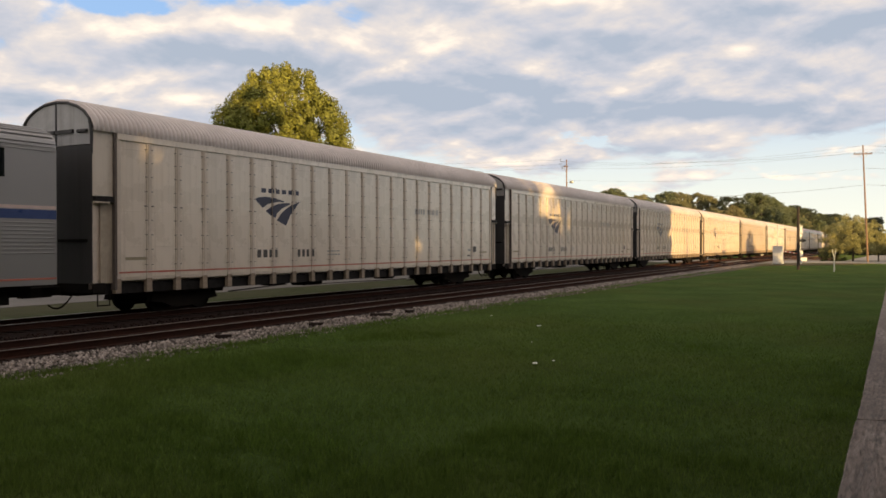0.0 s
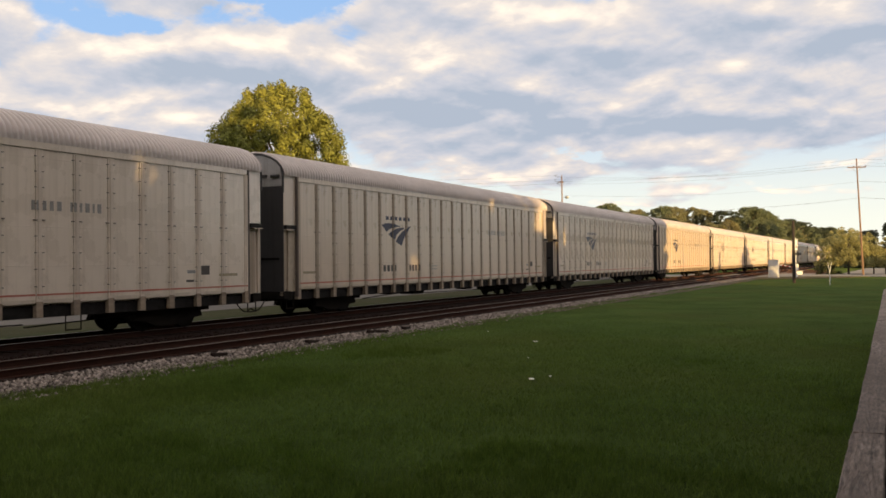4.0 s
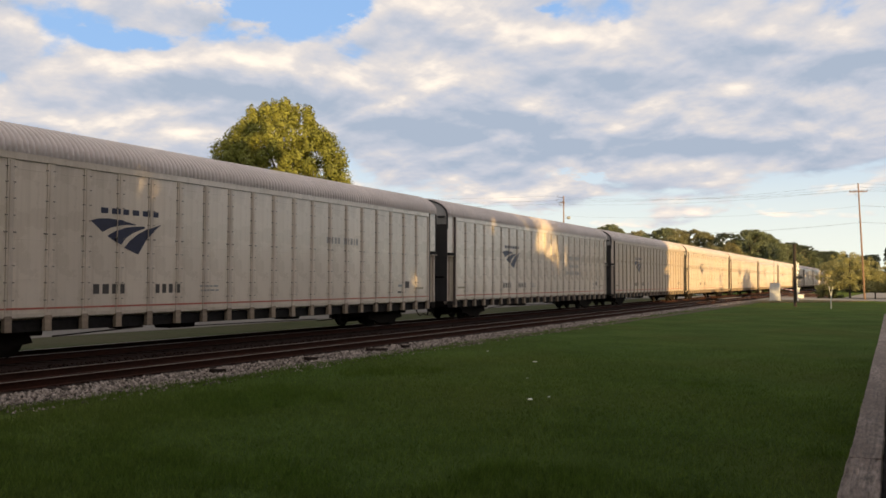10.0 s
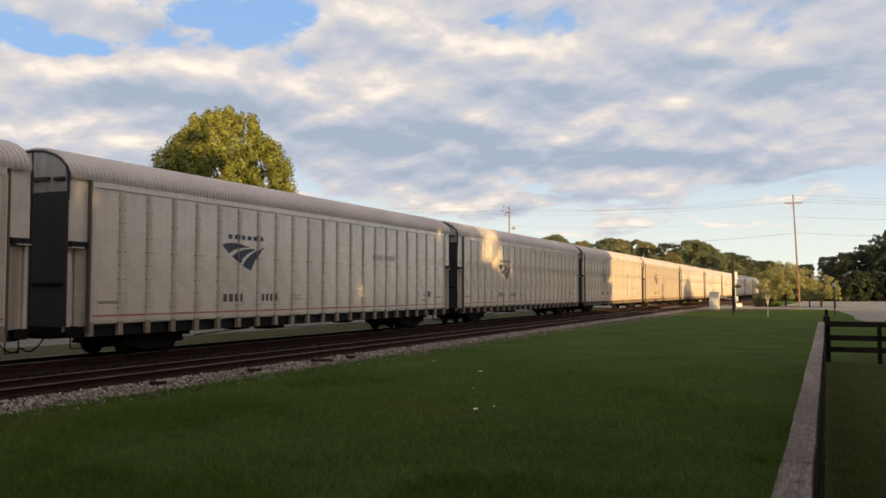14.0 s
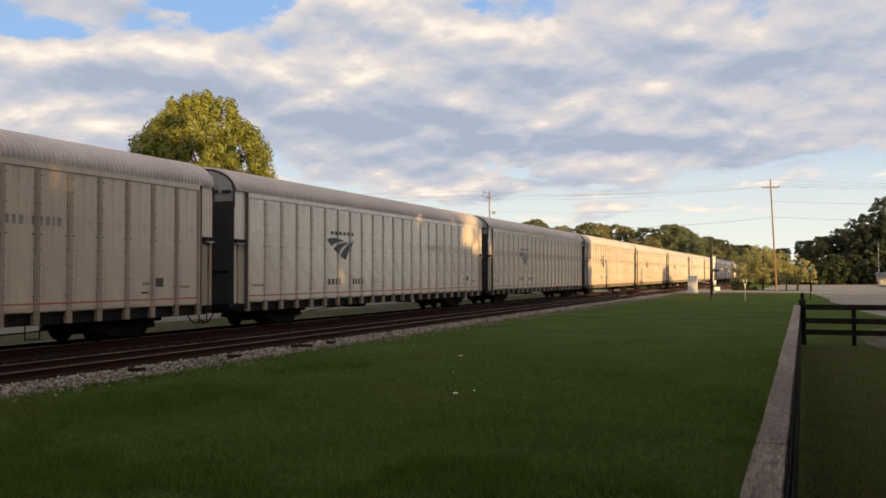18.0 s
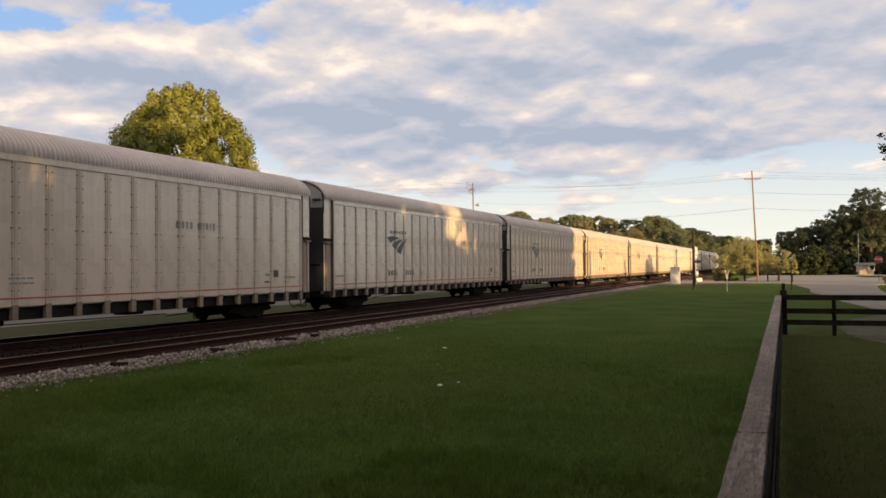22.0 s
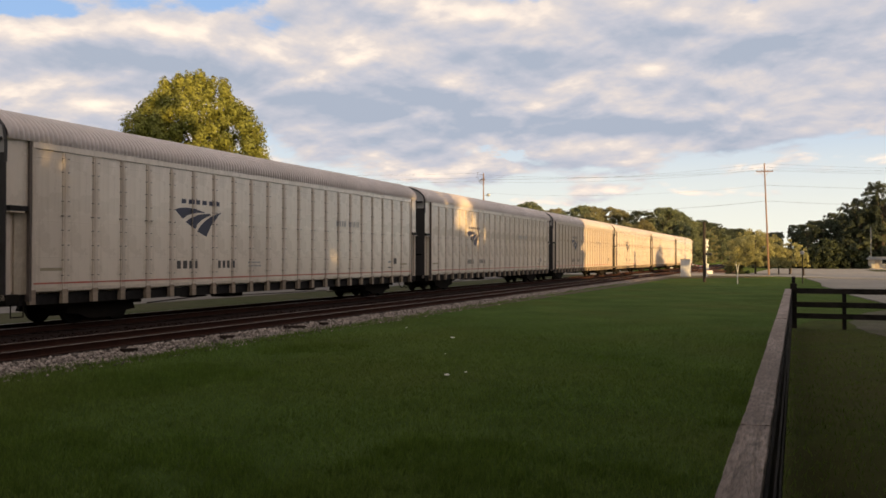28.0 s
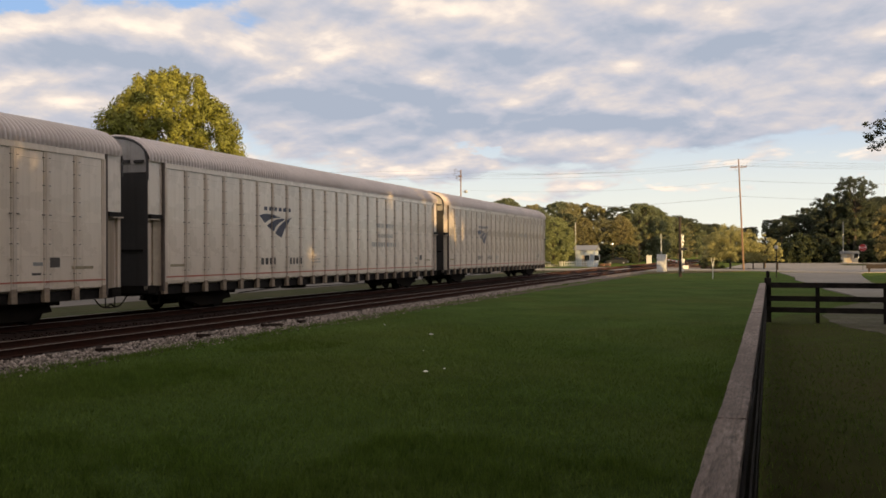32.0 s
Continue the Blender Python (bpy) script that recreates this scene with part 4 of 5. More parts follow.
def fence():
    f = empty("board_fence", pose(0, 0, 0), "three-board fence, black boards under a weathered grey flat cap", "fence")
    rnd = random.Random(4)
    # cap boards, butted end to end; the nearest one is wider
    y = -4.25
    for k in range(7):
        y1 = min(y + 4.8, FCORNER + 0.10)
        bm = bmesh.new()
        a, b = -0.009 if y < 5 else rnd.uniform(-0.004, 0.004), rnd.uniform(-0.008, 0.004)
        n = 9
        pr = [(0.0, FTOP - 0.038), (0.0, FTOP - 0.009)] + [(0.04 + 0.92 * i / n, FTOP) for i in range(n + 1)] + [(1.0, FTOP - 0.009), (1.0, FTOP - 0.038)]
        sweep(bm, pr, y + 0.002, y1 - 0.002, 60)
        for v in bm.verts:
            u, yy = v.co.x, v.co.y
            v.co.x = (fence_left(yy) + a) * (1 - u) + (fence_right(yy) + b) * u
            n1 = noise.noise(Vector((u * 4.5, yy * 1.7, y))) + 0.5 * noise.noise(Vector((u * 11, yy * 0.6, y + 5)))
            v.co.z += 0.005 * n1 + 0.003 * math.sin(yy * 0.9 + y) - (0.004 if k % 2 else 0.0)
            v.co.x += (0.004 * noise.noise(Vector((0, yy * 4.3, y + (9 if u > 0.5 else 0)))) + 0.006 * noise.noise(Vector((3, yy * 1.1, y)))) * (1 if u < 0.1 or u > 0.9 else 0.3)
        part("cap_board", bm, M["grey_wood"], f, "weathered grey cap board")
        y = y1
        if y1 > FCORNER:
            break
    # posts and boards along the lawn side
    post = mesh_of("fence_post", boxes((-0.06, 0.06, -0.06, 0.06, -0.3, FTOP - 0.045), bevel=0.008), M["black_wood"])
    for k in range(15):
        y1 = FCORNER - 0.02 - 2.44 * k
        part("fence_post", post, None, f, at=(fence_right(y1) - 0.115, y1, 0))
    for k in range(14):
        y1 = FCORNER - 2.44 * k
        for z in (FTOP - 0.048, FTOP - 0.46, FTOP - 0.86):
            bm = boxes((-0.030, 0.014, y1 - 2.44, y1 - 0.006, z - 0.21, z), bevel=0.004)
            for v in bm.verts:
                v.co.x += fence_right(v.co.y)
            part("fence_board", bm, M["black_wood"], f)
    # cross fence
    for k in range(14):
        part("fence_post", post, None, f, at=(1.47 + 1.93 * k, FCORNER + 0.05, 0))
    for k in range(7):
        for z in (FTOP + 0.03, FTOP - 0.40, FTOP - 0.76):
            bm = boxes((-0.05 + 3.86 * k, -0.05 + 3.86 * (k + 1) - 0.006, FCORNER - 0.05, FCORNER - 0.012, z - 0.17, z), bevel=0.004)
            part("fence_board", bm, M["black_wood"], f)
    part("corner_post", boxes((-0.10, 0.10, FCORNER + 0.0, FCORNER + 0.2, -0.3, FTOP + 0.18), bevel=0.012), M["black_wood"], f, "taller black corner post")
    part("post_knob", boxes((-0.055, 0.055, FCORNER + 0.05, FCORNER + 0.15, FTOP + 0.18, FTOP + 0.40), bevel=0.03), M["black_wood"], f)


fence()


# ---- poles, wires, crossing ----
def wire_between(p, q, sag, r=0.008, seg=14):
    """One sagging wire, a single strip of tube."""
    bm = bmesh.new()
    p, q = Vector(p), Vector(q)
    pts = [p.lerp(q, i / seg) + Vector((0, 0, -sag * 4 * (i / seg) * (1 - i / seg))) for i in range(seg + 1)]
    d = (q - p).normalized()
    u = d.cross(Vector((0, 0, 1))).normalized() * r
    w = Vector((0, 0, r))
    rings = [[bm.verts.new(c + o) for o in (u, w, -u, -w)] for c in pts]
    for a, b in zip(rings, rings[1:]):
        for i in range(4):
            bm.faces.new((a[i], a[(i + 1) % 4], b[(i + 1) % 4], b[i]))
    return bm


def utility_pole(base, height, arm_z, arm_dir, label, lean=(0, 0), arm=2.4):
    x, y = base
    p = empty("utility_pole", pose(x, y, 0), label, "utility pole", "utility poles")
    bm = tubes(((0, 0, -0.5), (lean[0], lean[1], height), 0.13, 0.075), seg=12)
    part("pole_shaft", bm, M["pole_wood"], p)
    d = Vector((math.cos(arm_dir), math.sin(arm_dir), 0))
    c = Vector((lean[0], lean[1], 0)) * (arm_z / height) + Vector((0, 0, arm_z))
    n = Vector((-d.y, d.x, 0)) * 0.14
    a, b = c - d * arm / 2 + n, c + d * arm / 2 + n
    part("crossarm", tubes((a, b, 0.065), seg=6), M["pole_wood"], p)
    for k in (-0.95, -0.35, 0.35, 0.95):
        q = c + d * (k * arm / 2) + n
        part("insulator", tubes((q + Vector((0, 0, 0.04)), q + Vector((0, 0, 0.22)), 0.05, 0.03), seg=8), M["dark_pole"], p)
    part("arm_brace", tubes((c + d * 0.6 + n, c + n - Vector((0, 0, 0.7)), 0.02), (c - d * 0.6 + n, c + n - Vector((0, 0, 0.7)), 0.02), seg=5), M["galvanised"], p)
    return p, c


pole_a, arm_a = utility_pole((-3.0, 120.0), 14.95, 13.85, radians(10), "tall brown wooden utility pole with a crossarm, sunlit", lean=(-0.56, 0), arm=2.1)
pole_b, arm_b = utility_pole((-41.5, 115.0), 14.6, 13.6, radians(60), "grey-brown utility pole beyond the tracks with a street lamp", arm=0.7)
# stand-off brackets and lamp on the far pole
for w, z in ((0.85, 14.4), (0.95, 13.75), (0.55, 13.25)):
    part("standoff_bracket", tubes(((0, 0, z - 0.1), (-w, -0.2, z), 0.018), ((-w, -0.2, z), (-w - 0.05, -0.2, z + 0.28), 0.03), ((-w - 0.05, -0.2, z + 0.28), (-w + 0.25, -0.2, z + 0.30), 0.025), seg=6), M["dark_pole"], pole_b)
bm = tubes(((0, 0, 11.3), (0.6, 0.1, 11.45), 0.03), seg=6)
box(bm, 0.45, 1.0, -0.12, 0.22, 11.2, 11.6, bevel=0.12)
part("street_lamp_arm", bm, M["galvanised"], pole_b, "grey lamp head on a short arm")
wl = empty("overhead_wires", pose(0, 0, 0), "thin dark overhead wires between the poles", "wires")
for k in (-1.1, -0.4, 0.4, 1.1):
    p = arm_a + Vector((-3.0 + 0.9 * k * math.cos(radians(10)), 120 + 0.9 * k * math.sin(radians(10)) + 0.14, 0.22))
    if abs(k) < 1:
        p = Vector((-3.55 + 0.25 * k, 120, 14.9 - 0.5 * (k > 0)))
    part("wire", wire_between(p, (-42.3, 114.8, 13.9 + 0.45 * k), 0.7), M["wire"], wl)
    part("wire", wire_between(p, (52 + k * 0.4, 128 + k, 13.8 + 0.4 * k), 0.9), M["wire"], wl)
for z, s in ((12.0, 0.8), (9.9, 0.9)):
    part("wire", wire_between((-3.3, 120, z), (-41.5, 115, z - 0.3), s, 0.006 if z > 11 else 0.014), M["wire"], wl)
    part("wire", wire_between((-3.3, 120, z), (52, 128, z - 0.6), s, 0.012), M["wire"], wl)
for z in (14.6, 13.95, 13.45):
    part("wire", wire_between((-42.4, 114.8, z), (-110, 60, z + 1), 1.6), M["wire"], wl)


def simple_pole(name, base, h, r, mat, label, cat, lean=0.0):
    bm = tubes(((0, 0, -0.3), (lean, 0, h), r, r * 0.8), seg=10)
    ob = part(name, bm, mat)
    ob.matrix_basis = pose(base[0], base[1], 0)
    return tagged(ob, label, cat)


simple_pole("short_pole", (-7.87, 84.0), 5.75, 0.15, M["dark_pole"], "short dark tarred pole standing in the grass", "pole")
marker = empty("white_marker_post", pose(-4.55, 78.5, 0), "thin dull-white forked marker post in the grass", "post")
part("stem", tubes(((0, 0, -0.3), (0, 0, 1.05), 0.045, 0.04), seg=8), M["cab_white"], marker)
for k in (-1, 1):
    part("prong", tubes(((0, 0, 1.0), (0.14 * k, 0, 1.9), 0.03, 0.022), seg=6), M["cab_white"], marker)
simple_pole("slim_pole_far", (-31.5, 146.6), 7.8, 0.10, M["galvanised"], "slim pale pole near the shed", "pole")
simple_pole("slim_pole_mid", (-12.8, 111.4), 4.8, 0.07, M["galvanised"], "slim grey pole behind the cabinet", "pole")
simple_pole("slim_pole_right", (15.05, 198.0), 8.8, 0.10, M["galvanised"], "slim pale pole by the small kiosk", "pole")


def cabinet(base, w, d, h, label):
    x, y = base
    c = empty("signal_cabinet", pose(x, y, 0.0), label, "cabinet")
    part("body", boxes((-w / 2, w / 2, -d / 2, d / 2, 0.1, h - 0.06), bevel=0.02), M["cab_white"], c)
    part("lid", boxes((-w / 2 - 0.05, w / 2 + 0.05, -d / 2 - 0.05, d / 2 + 0.05, h - 0.06, h), bevel=0.015), M["cab_white"], c)
    part("plinth", boxes((-w / 2 - 0.03, w / 2 + 0.03, -d / 2, d / 2, -0.1, 0.1)), M["galvanised"], c)
    dr = part("door", boxes((-w / 2 + 0.06, w / 2 - 0.06, -d / 2 - 0.02, -d / 2, 0.2, h - 0.15), bevel=0.008), M["cab_white"], c)
    part("handle", boxes((w / 2 - 0.2, w / 2 - 0.15, -d / 2 - 0.05, -d / 2 - 0.02, h * 0.45, h * 0.55)), M["galvanised"], dr)


cabinet((-12.05, 105.5), 1.1, 0.9, 2.15, "white steel signal cabinet beside the crossing")
cabinet((-23.3, 181.0), 1.0, 0.8, 1.9, "small white cabinet on the far side of the road")


def crossing_signal(base, turn, label):
    x, y = base
    s = empty("crossing_signal", pose(x, y, 0, 0, 0, turn), label, "crossing signal", "level crossing signals")
    part("mast", tubes(((0, 0, 0), (0, 0, 4.7), 0.075), seg=10), M["galvanised"], s)
    part("mast_base", tubes(((0, 0, -0.1), (0, 0, 0.5), 0.25, 0.16), seg=10), M["galvanised"], s)
    for a in (45, -45):
        bm = bmesh.new()
        box(bm, -0.61, 0.61, -0.015, 0.015, -0.115, 0.115)
        o = part("crossbuck_blade", bm, M["sign_white"], s, "white crossbuck blade", at=pose(0, -0.10 - 0.02 * (a > 0), 4.1, 0, a, 0))
    part("lamp_bar", boxes((-0.7, 0.7, -0.14, -0.08, 2.75, 2.85)), M["signal_black"], s)
    for k in (-0.6, 0.6):
        h = part("lamp_hood", tubes(((k, -0.05, 2.8), (k, -0.42, 2.8), 0.15, 0.16), seg=12), M["signal_black"], s)
        part("backing_disc", tubes(((k, -0.04, 2.8), (k, -0.06, 2.8), 0.30), seg=16), M["signal_black"], h)
    part("sign_plate", boxes((-0.3, 0.3, -0.12, -0.09, 3.25, 3.5)), M["sign_white"], s)
    part("control_box", boxes((-0.28, 0.28, -0.25, 0.25, 0.9, 1.6), bevel=0.03), M["cab_white"], s)
    g = part("gate_arm", boxes((-0.05, 0.05, -0.6, 6.5, 1.15, 1.28)), M["sign_white"], s, "red and white striped gate arm", at=pose(0.2, 0.2, 0.0, 4, 0, -40))
    for k in range(6):
        part("red_band", boxes((-0.055, 0.055, 0.4 + k * 1.0, 0.9 + k * 1.0, 1.145, 1.285)), M["sign_red"], g)
    return s


crossing_signal((-9.9, 108.0), 74, "level crossing mast with white crossbuck, lamps and lowered gate")


def stop_sign(base):
    x, y = base
    s = empty("stop_sign", pose(x, y, 0, 0, 0, -4), "red octagonal stop sign on a thin steel post", "road sign")
    part("post", tubes(((0, 0, -0.2), (0, 0, 3.4), 0.03), seg=6), M["dark_pole"], s)
    for r, yy, m, n in ((0.475, -0.045, M["sign_white"], "rim"), (0.46, -0.050, M["sign_red"], "face")):
        bm = bmesh.new()
        bmesh.ops.create_cone(bm, cap_ends=True, segments=8, radius1=r, radius2=r, depth=0.01, matrix=pose(0, yy, 2.85, 90, 0, 22.5 * 0) @ pose(0, 0, 0, 0, 0, 22.5))
        part(n, bm, m, s)
    cu = bpy.data.curves.new("word", "FONT")
    cu.body, cu.size, cu.align_x, cu.align_y, cu.extrude = "STOP", 0.35, "CENTER", "CENTER", 0.002
    cu.materials.append(M["sign_white"])
    w = new("word", cu)
    w.parent, w.matrix_basis = s, pose(0, -0.062, 2.85, 90)
    tagged(w, "white letters")


stop_sign((11.0, 116.0))
simple_pole("dark_post", (0.75, 83.0), 2.6, 0.05, M["dark_pole"], "thin dark post with a small lamp head by the drive", "post")
ob = part("post_cap", boxes((0.75 - 0.16, 0.75 + 0.16, 82.85, 83.15, 2.6, 2.95), bevel=0.05), M["galvanised"])
tagged(ob, "small grey box on the thin dark post", "box")


def guard_rail(x0, x1, y):
    g = empty("guard_rail", pose(0, 0, 0), "low brown timber barrier on short posts by the road", "barrier")
    for k in range(5):
        x = x0 + (x1 - x0) * k / 4
        part("post", boxes((x - 0.1, x + 0.1, y - 0.1, y + 0.1, -0.2, 0.85), bevel=0.01), M["dark_pole"], g)
    part("rail_beam", boxes((x0 - 0.3, x1 + 0.3, y - 0.16, y - 0.10, 0.45, 0.95), bevel=0.01), M["dark_pole"], g)


guard_rail(10.7, 20.0, 106.2)


# ---- buildings ----
def house(name, x, y, w, d, h, rise, wall_m, roof_m, label, turn=0, windows=2, group=""):
    b = empty(name, pose(x, y, 0, 0, 0, turn), label, "building", group)
    part("wall", boxes((-w / 2, w / 2, -d / 2, d / 2, -0.2, h)), wall_m, b)
    bm = bmesh.new()
    e = 0.35
    v = [bm.verts.new(c) for c in ((-w / 2 - e, -d / 2 - e, h), (w / 2 + e, -d / 2 - e, h), (w / 2 + e, d / 2 + e, h), (-w / 2 - e, d / 2 + e, h),
                                   (-w / 2 - e, 0, h + rise), (w / 2 + e, 0, h + rise))]
    for f in ((0, 1, 5, 4), (2, 3, 4, 5), (0, 4, 3), (1, 2, 5), (0, 3, 2, 1)):
        bm.faces.new([v[i] for i in f])
    part("roof", bm, roof_m, b)
    part("door", boxes((-0.45, 0.45, -d / 2 - 0.05, -d / 2, 0, 2.0)), M["shed_brown"], b)
    for k in range(windows):
        wx = -w / 2 + (k + 0.5) * w / windows
        if abs(wx) < 0.9:
            wx += 1.3
        wn = part("window", boxes((wx - 0.5, wx + 0.5, -d / 2 - 0.05, -d / 2, 1.0, 2.1)), M["sign_white"], b)
        part("pane", boxes((wx - 0.42, wx + 0.42, -d / 2 - 0.06, -d / 2 - 0.045, 1.08, 2.02)), M["glass_dark"], wn)
    return b


house("trackside_shed", -30.2, 150.0, 3.4, 4.0, 2.9, 0.9, M["shed_blue"], M["shed_roof"], "small pale blue shed near the crossing")
house("small_kiosk", 16.2, 199.5, 3.3, 3.4, 2.0, 0.6, M["shed_cream"], M["shed_roof"], "small cream kiosk with a grey roof beside the lot", windows=1)
house("brick_shed", 0.7, 203.0, 3.6, 3.6, 2.2, 0.8, M["shed_brown"], M["shed_roof"], "small tan shed under the trees", windows=2)


# ---- trees ----
def leaf_cloud(rng, blobs, n, size, up=0.4, out=0.95, loose=0.48, tall=0.85):
    """Leaf cards scattered through the shells of many small clumps; gaps stay between clumps."""
    w = np.array([b[3] ** 2 for b in blobs])
    pick = rng.choice(len(blobs), n, p=w / w.sum())
    B = np.array(blobs)[pick]
    d = rng.normal(0, 1, (n, 3))
    d /= np.linalg.norm(d, axis=1)[:, None]
    r = B[:, 3] * (rng.uniform(0.25, 1.0, n) ** 0.5) * rng.uniform(0.85, 1.12, n)
    c = B[:, :3] + d * r[:, None] * np.array([1, 1, tall])
    nrm = d * out + rng.normal(0, loose, (n, 3)) + np.array([0, 0, up])
    nrm /= np.linalg.norm(nrm, axis=1)[:, None]
    t = np.cross(nrm, rng.normal(0, 1, (n, 3)))
    t /= np.linalg.norm(t, axis=1)[:, None] + 1e-9
    b = np.cross(nrm, t)
    s = size * rng.uniform(0.6, 1.35, (n, 1))
    v = np.stack([c - t * s, c - b * s * 0.55 + nrm * s * 0.12, c + t * s, c + b * s * 0.55 + nrm * s * 0.12], 1)
    return v.reshape(-1, 3), np.arange(n * 4).reshape(-1, 4)


def crown_blobs(rng, h, base, radius, shape, n):
    out = []
    for _ in range(n):
        u = rng.uniform(0, 1)
        if shape == "round":
            lim = math.sqrt(max(0.02, 1 - (2 * u - 0.9) ** 2 / 1.25)) if u > 0.12 else 0.75
        elif shape == "dome":
            u = 1 - math.sqrt(1 - u) if n > 150 else u
            lim = math.sqrt(max(0.03, 1 - u ** 2.2))
        elif shape == "ball":
            # even cover of a full round crown
            i = len(out)
            v = 1 - 2 * (i + 0.5) / n
            q = rng.uniform(0.84, 1.0) if i % 6 else rng.uniform(0.4, 0.7)
            sr = math.sqrt(1 - v * v) * (1 - 0.16 * max(v, 0) ** 1.2)
            a = i * 2.39996
            br = radius * rng.uniform(0.095, 0.17) * (0.7 if v > 0.7 else 1.0)
            q = max(q, 0.9) if v > 0.75 else q
            c = (h + base) / 2 - 0.2
            out.append((math.cos(a) * sr * radius * q, math.sin(a) * sr * radius * q, c + v * q * (h - base) / 2, br))
            continue
        elif shape == "cone":
            lim = 1.02 - u
        else:
            lim = 0.45 + 0.55 * abs(math.sin(u * 9 + rng.uniform(0, 1)))
        a = rng.uniform(0, 6.283)
        rr = radius * lim * math.sqrt(rng.uniform(0.15, 1.0))
        br = radius * rng.uniform(0.11, 0.24) * (1.0 if n < 150 else 0.66)
        out.append((math.cos(a) * rr, math.sin(a) * rr, base + (h - base - br * 0.6) * u, br))
    return out


def tree(name, x, y, h, radius, leaf, label, seed, shape="round", base=0.22, n=5000, size=0.32, blobs=70, group="", turn=0.0, keep=None, **leafing):
    rng = np.random.default_rng(seed)
    t = empty(name, pose(x, y, 0, 0, 0, turn), label, "tree", group)
    bl = crown_blobs(rng, h, h * base, radius, shape, blobs)
    bm = bmesh.new()
    r0 = max(0.12, h * 0.022)
    tube(bm, (0, 0, -0.3), (rng.normal(0, 0.1), rng.normal(0, 0.1), h * 0.55), r0, r0 * 0.55, seg=9)
    tube(bm, (0, 0, h * 0.54), (rng.normal(0, 0.2), rng.normal(0, 0.2), h * 0.88), r0 * 0.55, r0 * 0.15, seg=7)
    for b in bl[::max(1, len(bl) // 16)]:
        z0 = max(h * base * 0.9, min(h * 0.7, b[2] * 0.72))
        tube(bm, (0, 0, z0), (b[0], b[1], b[2]), r0 * 0.30, r0 * 0.08, seg=5, caps=False)
    part("trunk", bm, M["bark"], t)
    v, q = leaf_cloud(rng, bl, n, size, **leafing)
    if keep is not None:
        ctr = v.reshape(-1, 4, 3).mean(1) + np.array([x, y, 0])
        ok = keep(ctr)
        v = v.reshape(-1, 4, 3)[ok].reshape(-1, 3)
        q = np.arange(len(v)).reshape(-1, 4)
    part("crown", fast_mesh("crown", v, q, leaf), None, t)
    return t


# the big roadside tree behind the train
tree("sycamore_tree", -45.4, 56.0, 17.8, 5.8, M["leaf_gold"], "broad sycamore, yellow-green leaves lit by low sun", 11, "ball", 0.10, 120000, 0.12, 300, out=1.5, loose=0.42, up=0.05, tall=1.35)
# bush by the tall pole
tree("roadside_bush", -5.0, 127.5, 6.9, 4.0, M["leaf_bush"], "spreading olive-green roadside bush in the sun", 12, "dome", 0.20, 34000, 0.085, 260, out=1.0, loose=0.55, up=0.2)
tree("roadside_bush", -0.4, 129.5, 5.2, 2.5, M["leaf_bush"], "smaller olive bush behind the tall pole", 13, "dome", 0.22, 14000, 0.085, 160, out=1.0, loose=0.55, up=0.2)
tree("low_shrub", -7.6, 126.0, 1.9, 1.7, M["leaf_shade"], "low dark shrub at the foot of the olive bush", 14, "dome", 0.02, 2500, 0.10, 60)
tree("willow_tree", -35.2, 146.0, 9.1, 3.7, M["leaf_willow"], "pale green willow beside the shed", 15, "ball", 0.03, 24000, 0.11, 220, out=0.6, loose=0.7)

# belt of woods along the horizon: a few kinds, repeated at many sizes
KINDS = [tree("woodland_tree", -60, 230, 15, 5.4, M["leaf_green"], "dark green broadleaf tree in the wood", 21, "round", 0.05, 26000, 0.17, 260, "wood beyond the crossing", out=0.85, loose=0.6),
         tree("woodland_tree", -52, 232, 15, 5.0, M["leaf_olive"], "olive broadleaf tree in the wood", 22, "round", 0.05, 26000, 0.17, 240, "wood beyond the crossing", out=0.85, loose=0.6),
         tree("woodland_tree", -70, 236, 16, 4.4, M["leaf_rust"], "tree with turning yellow-brown leaves", 23, "ball", 0.06, 24000, 0.16, 220, "wood beyond the crossing", out=0.85, loose=0.6),
         tree("woodland_tree", -78, 240, 18, 4.2, M["leaf_dark"], "dark tall pine in the wood", 24, "tall", 0.16, 22000, 0.16, 340, "wood beyond the crossing", out=0.85, loose=0.6)]


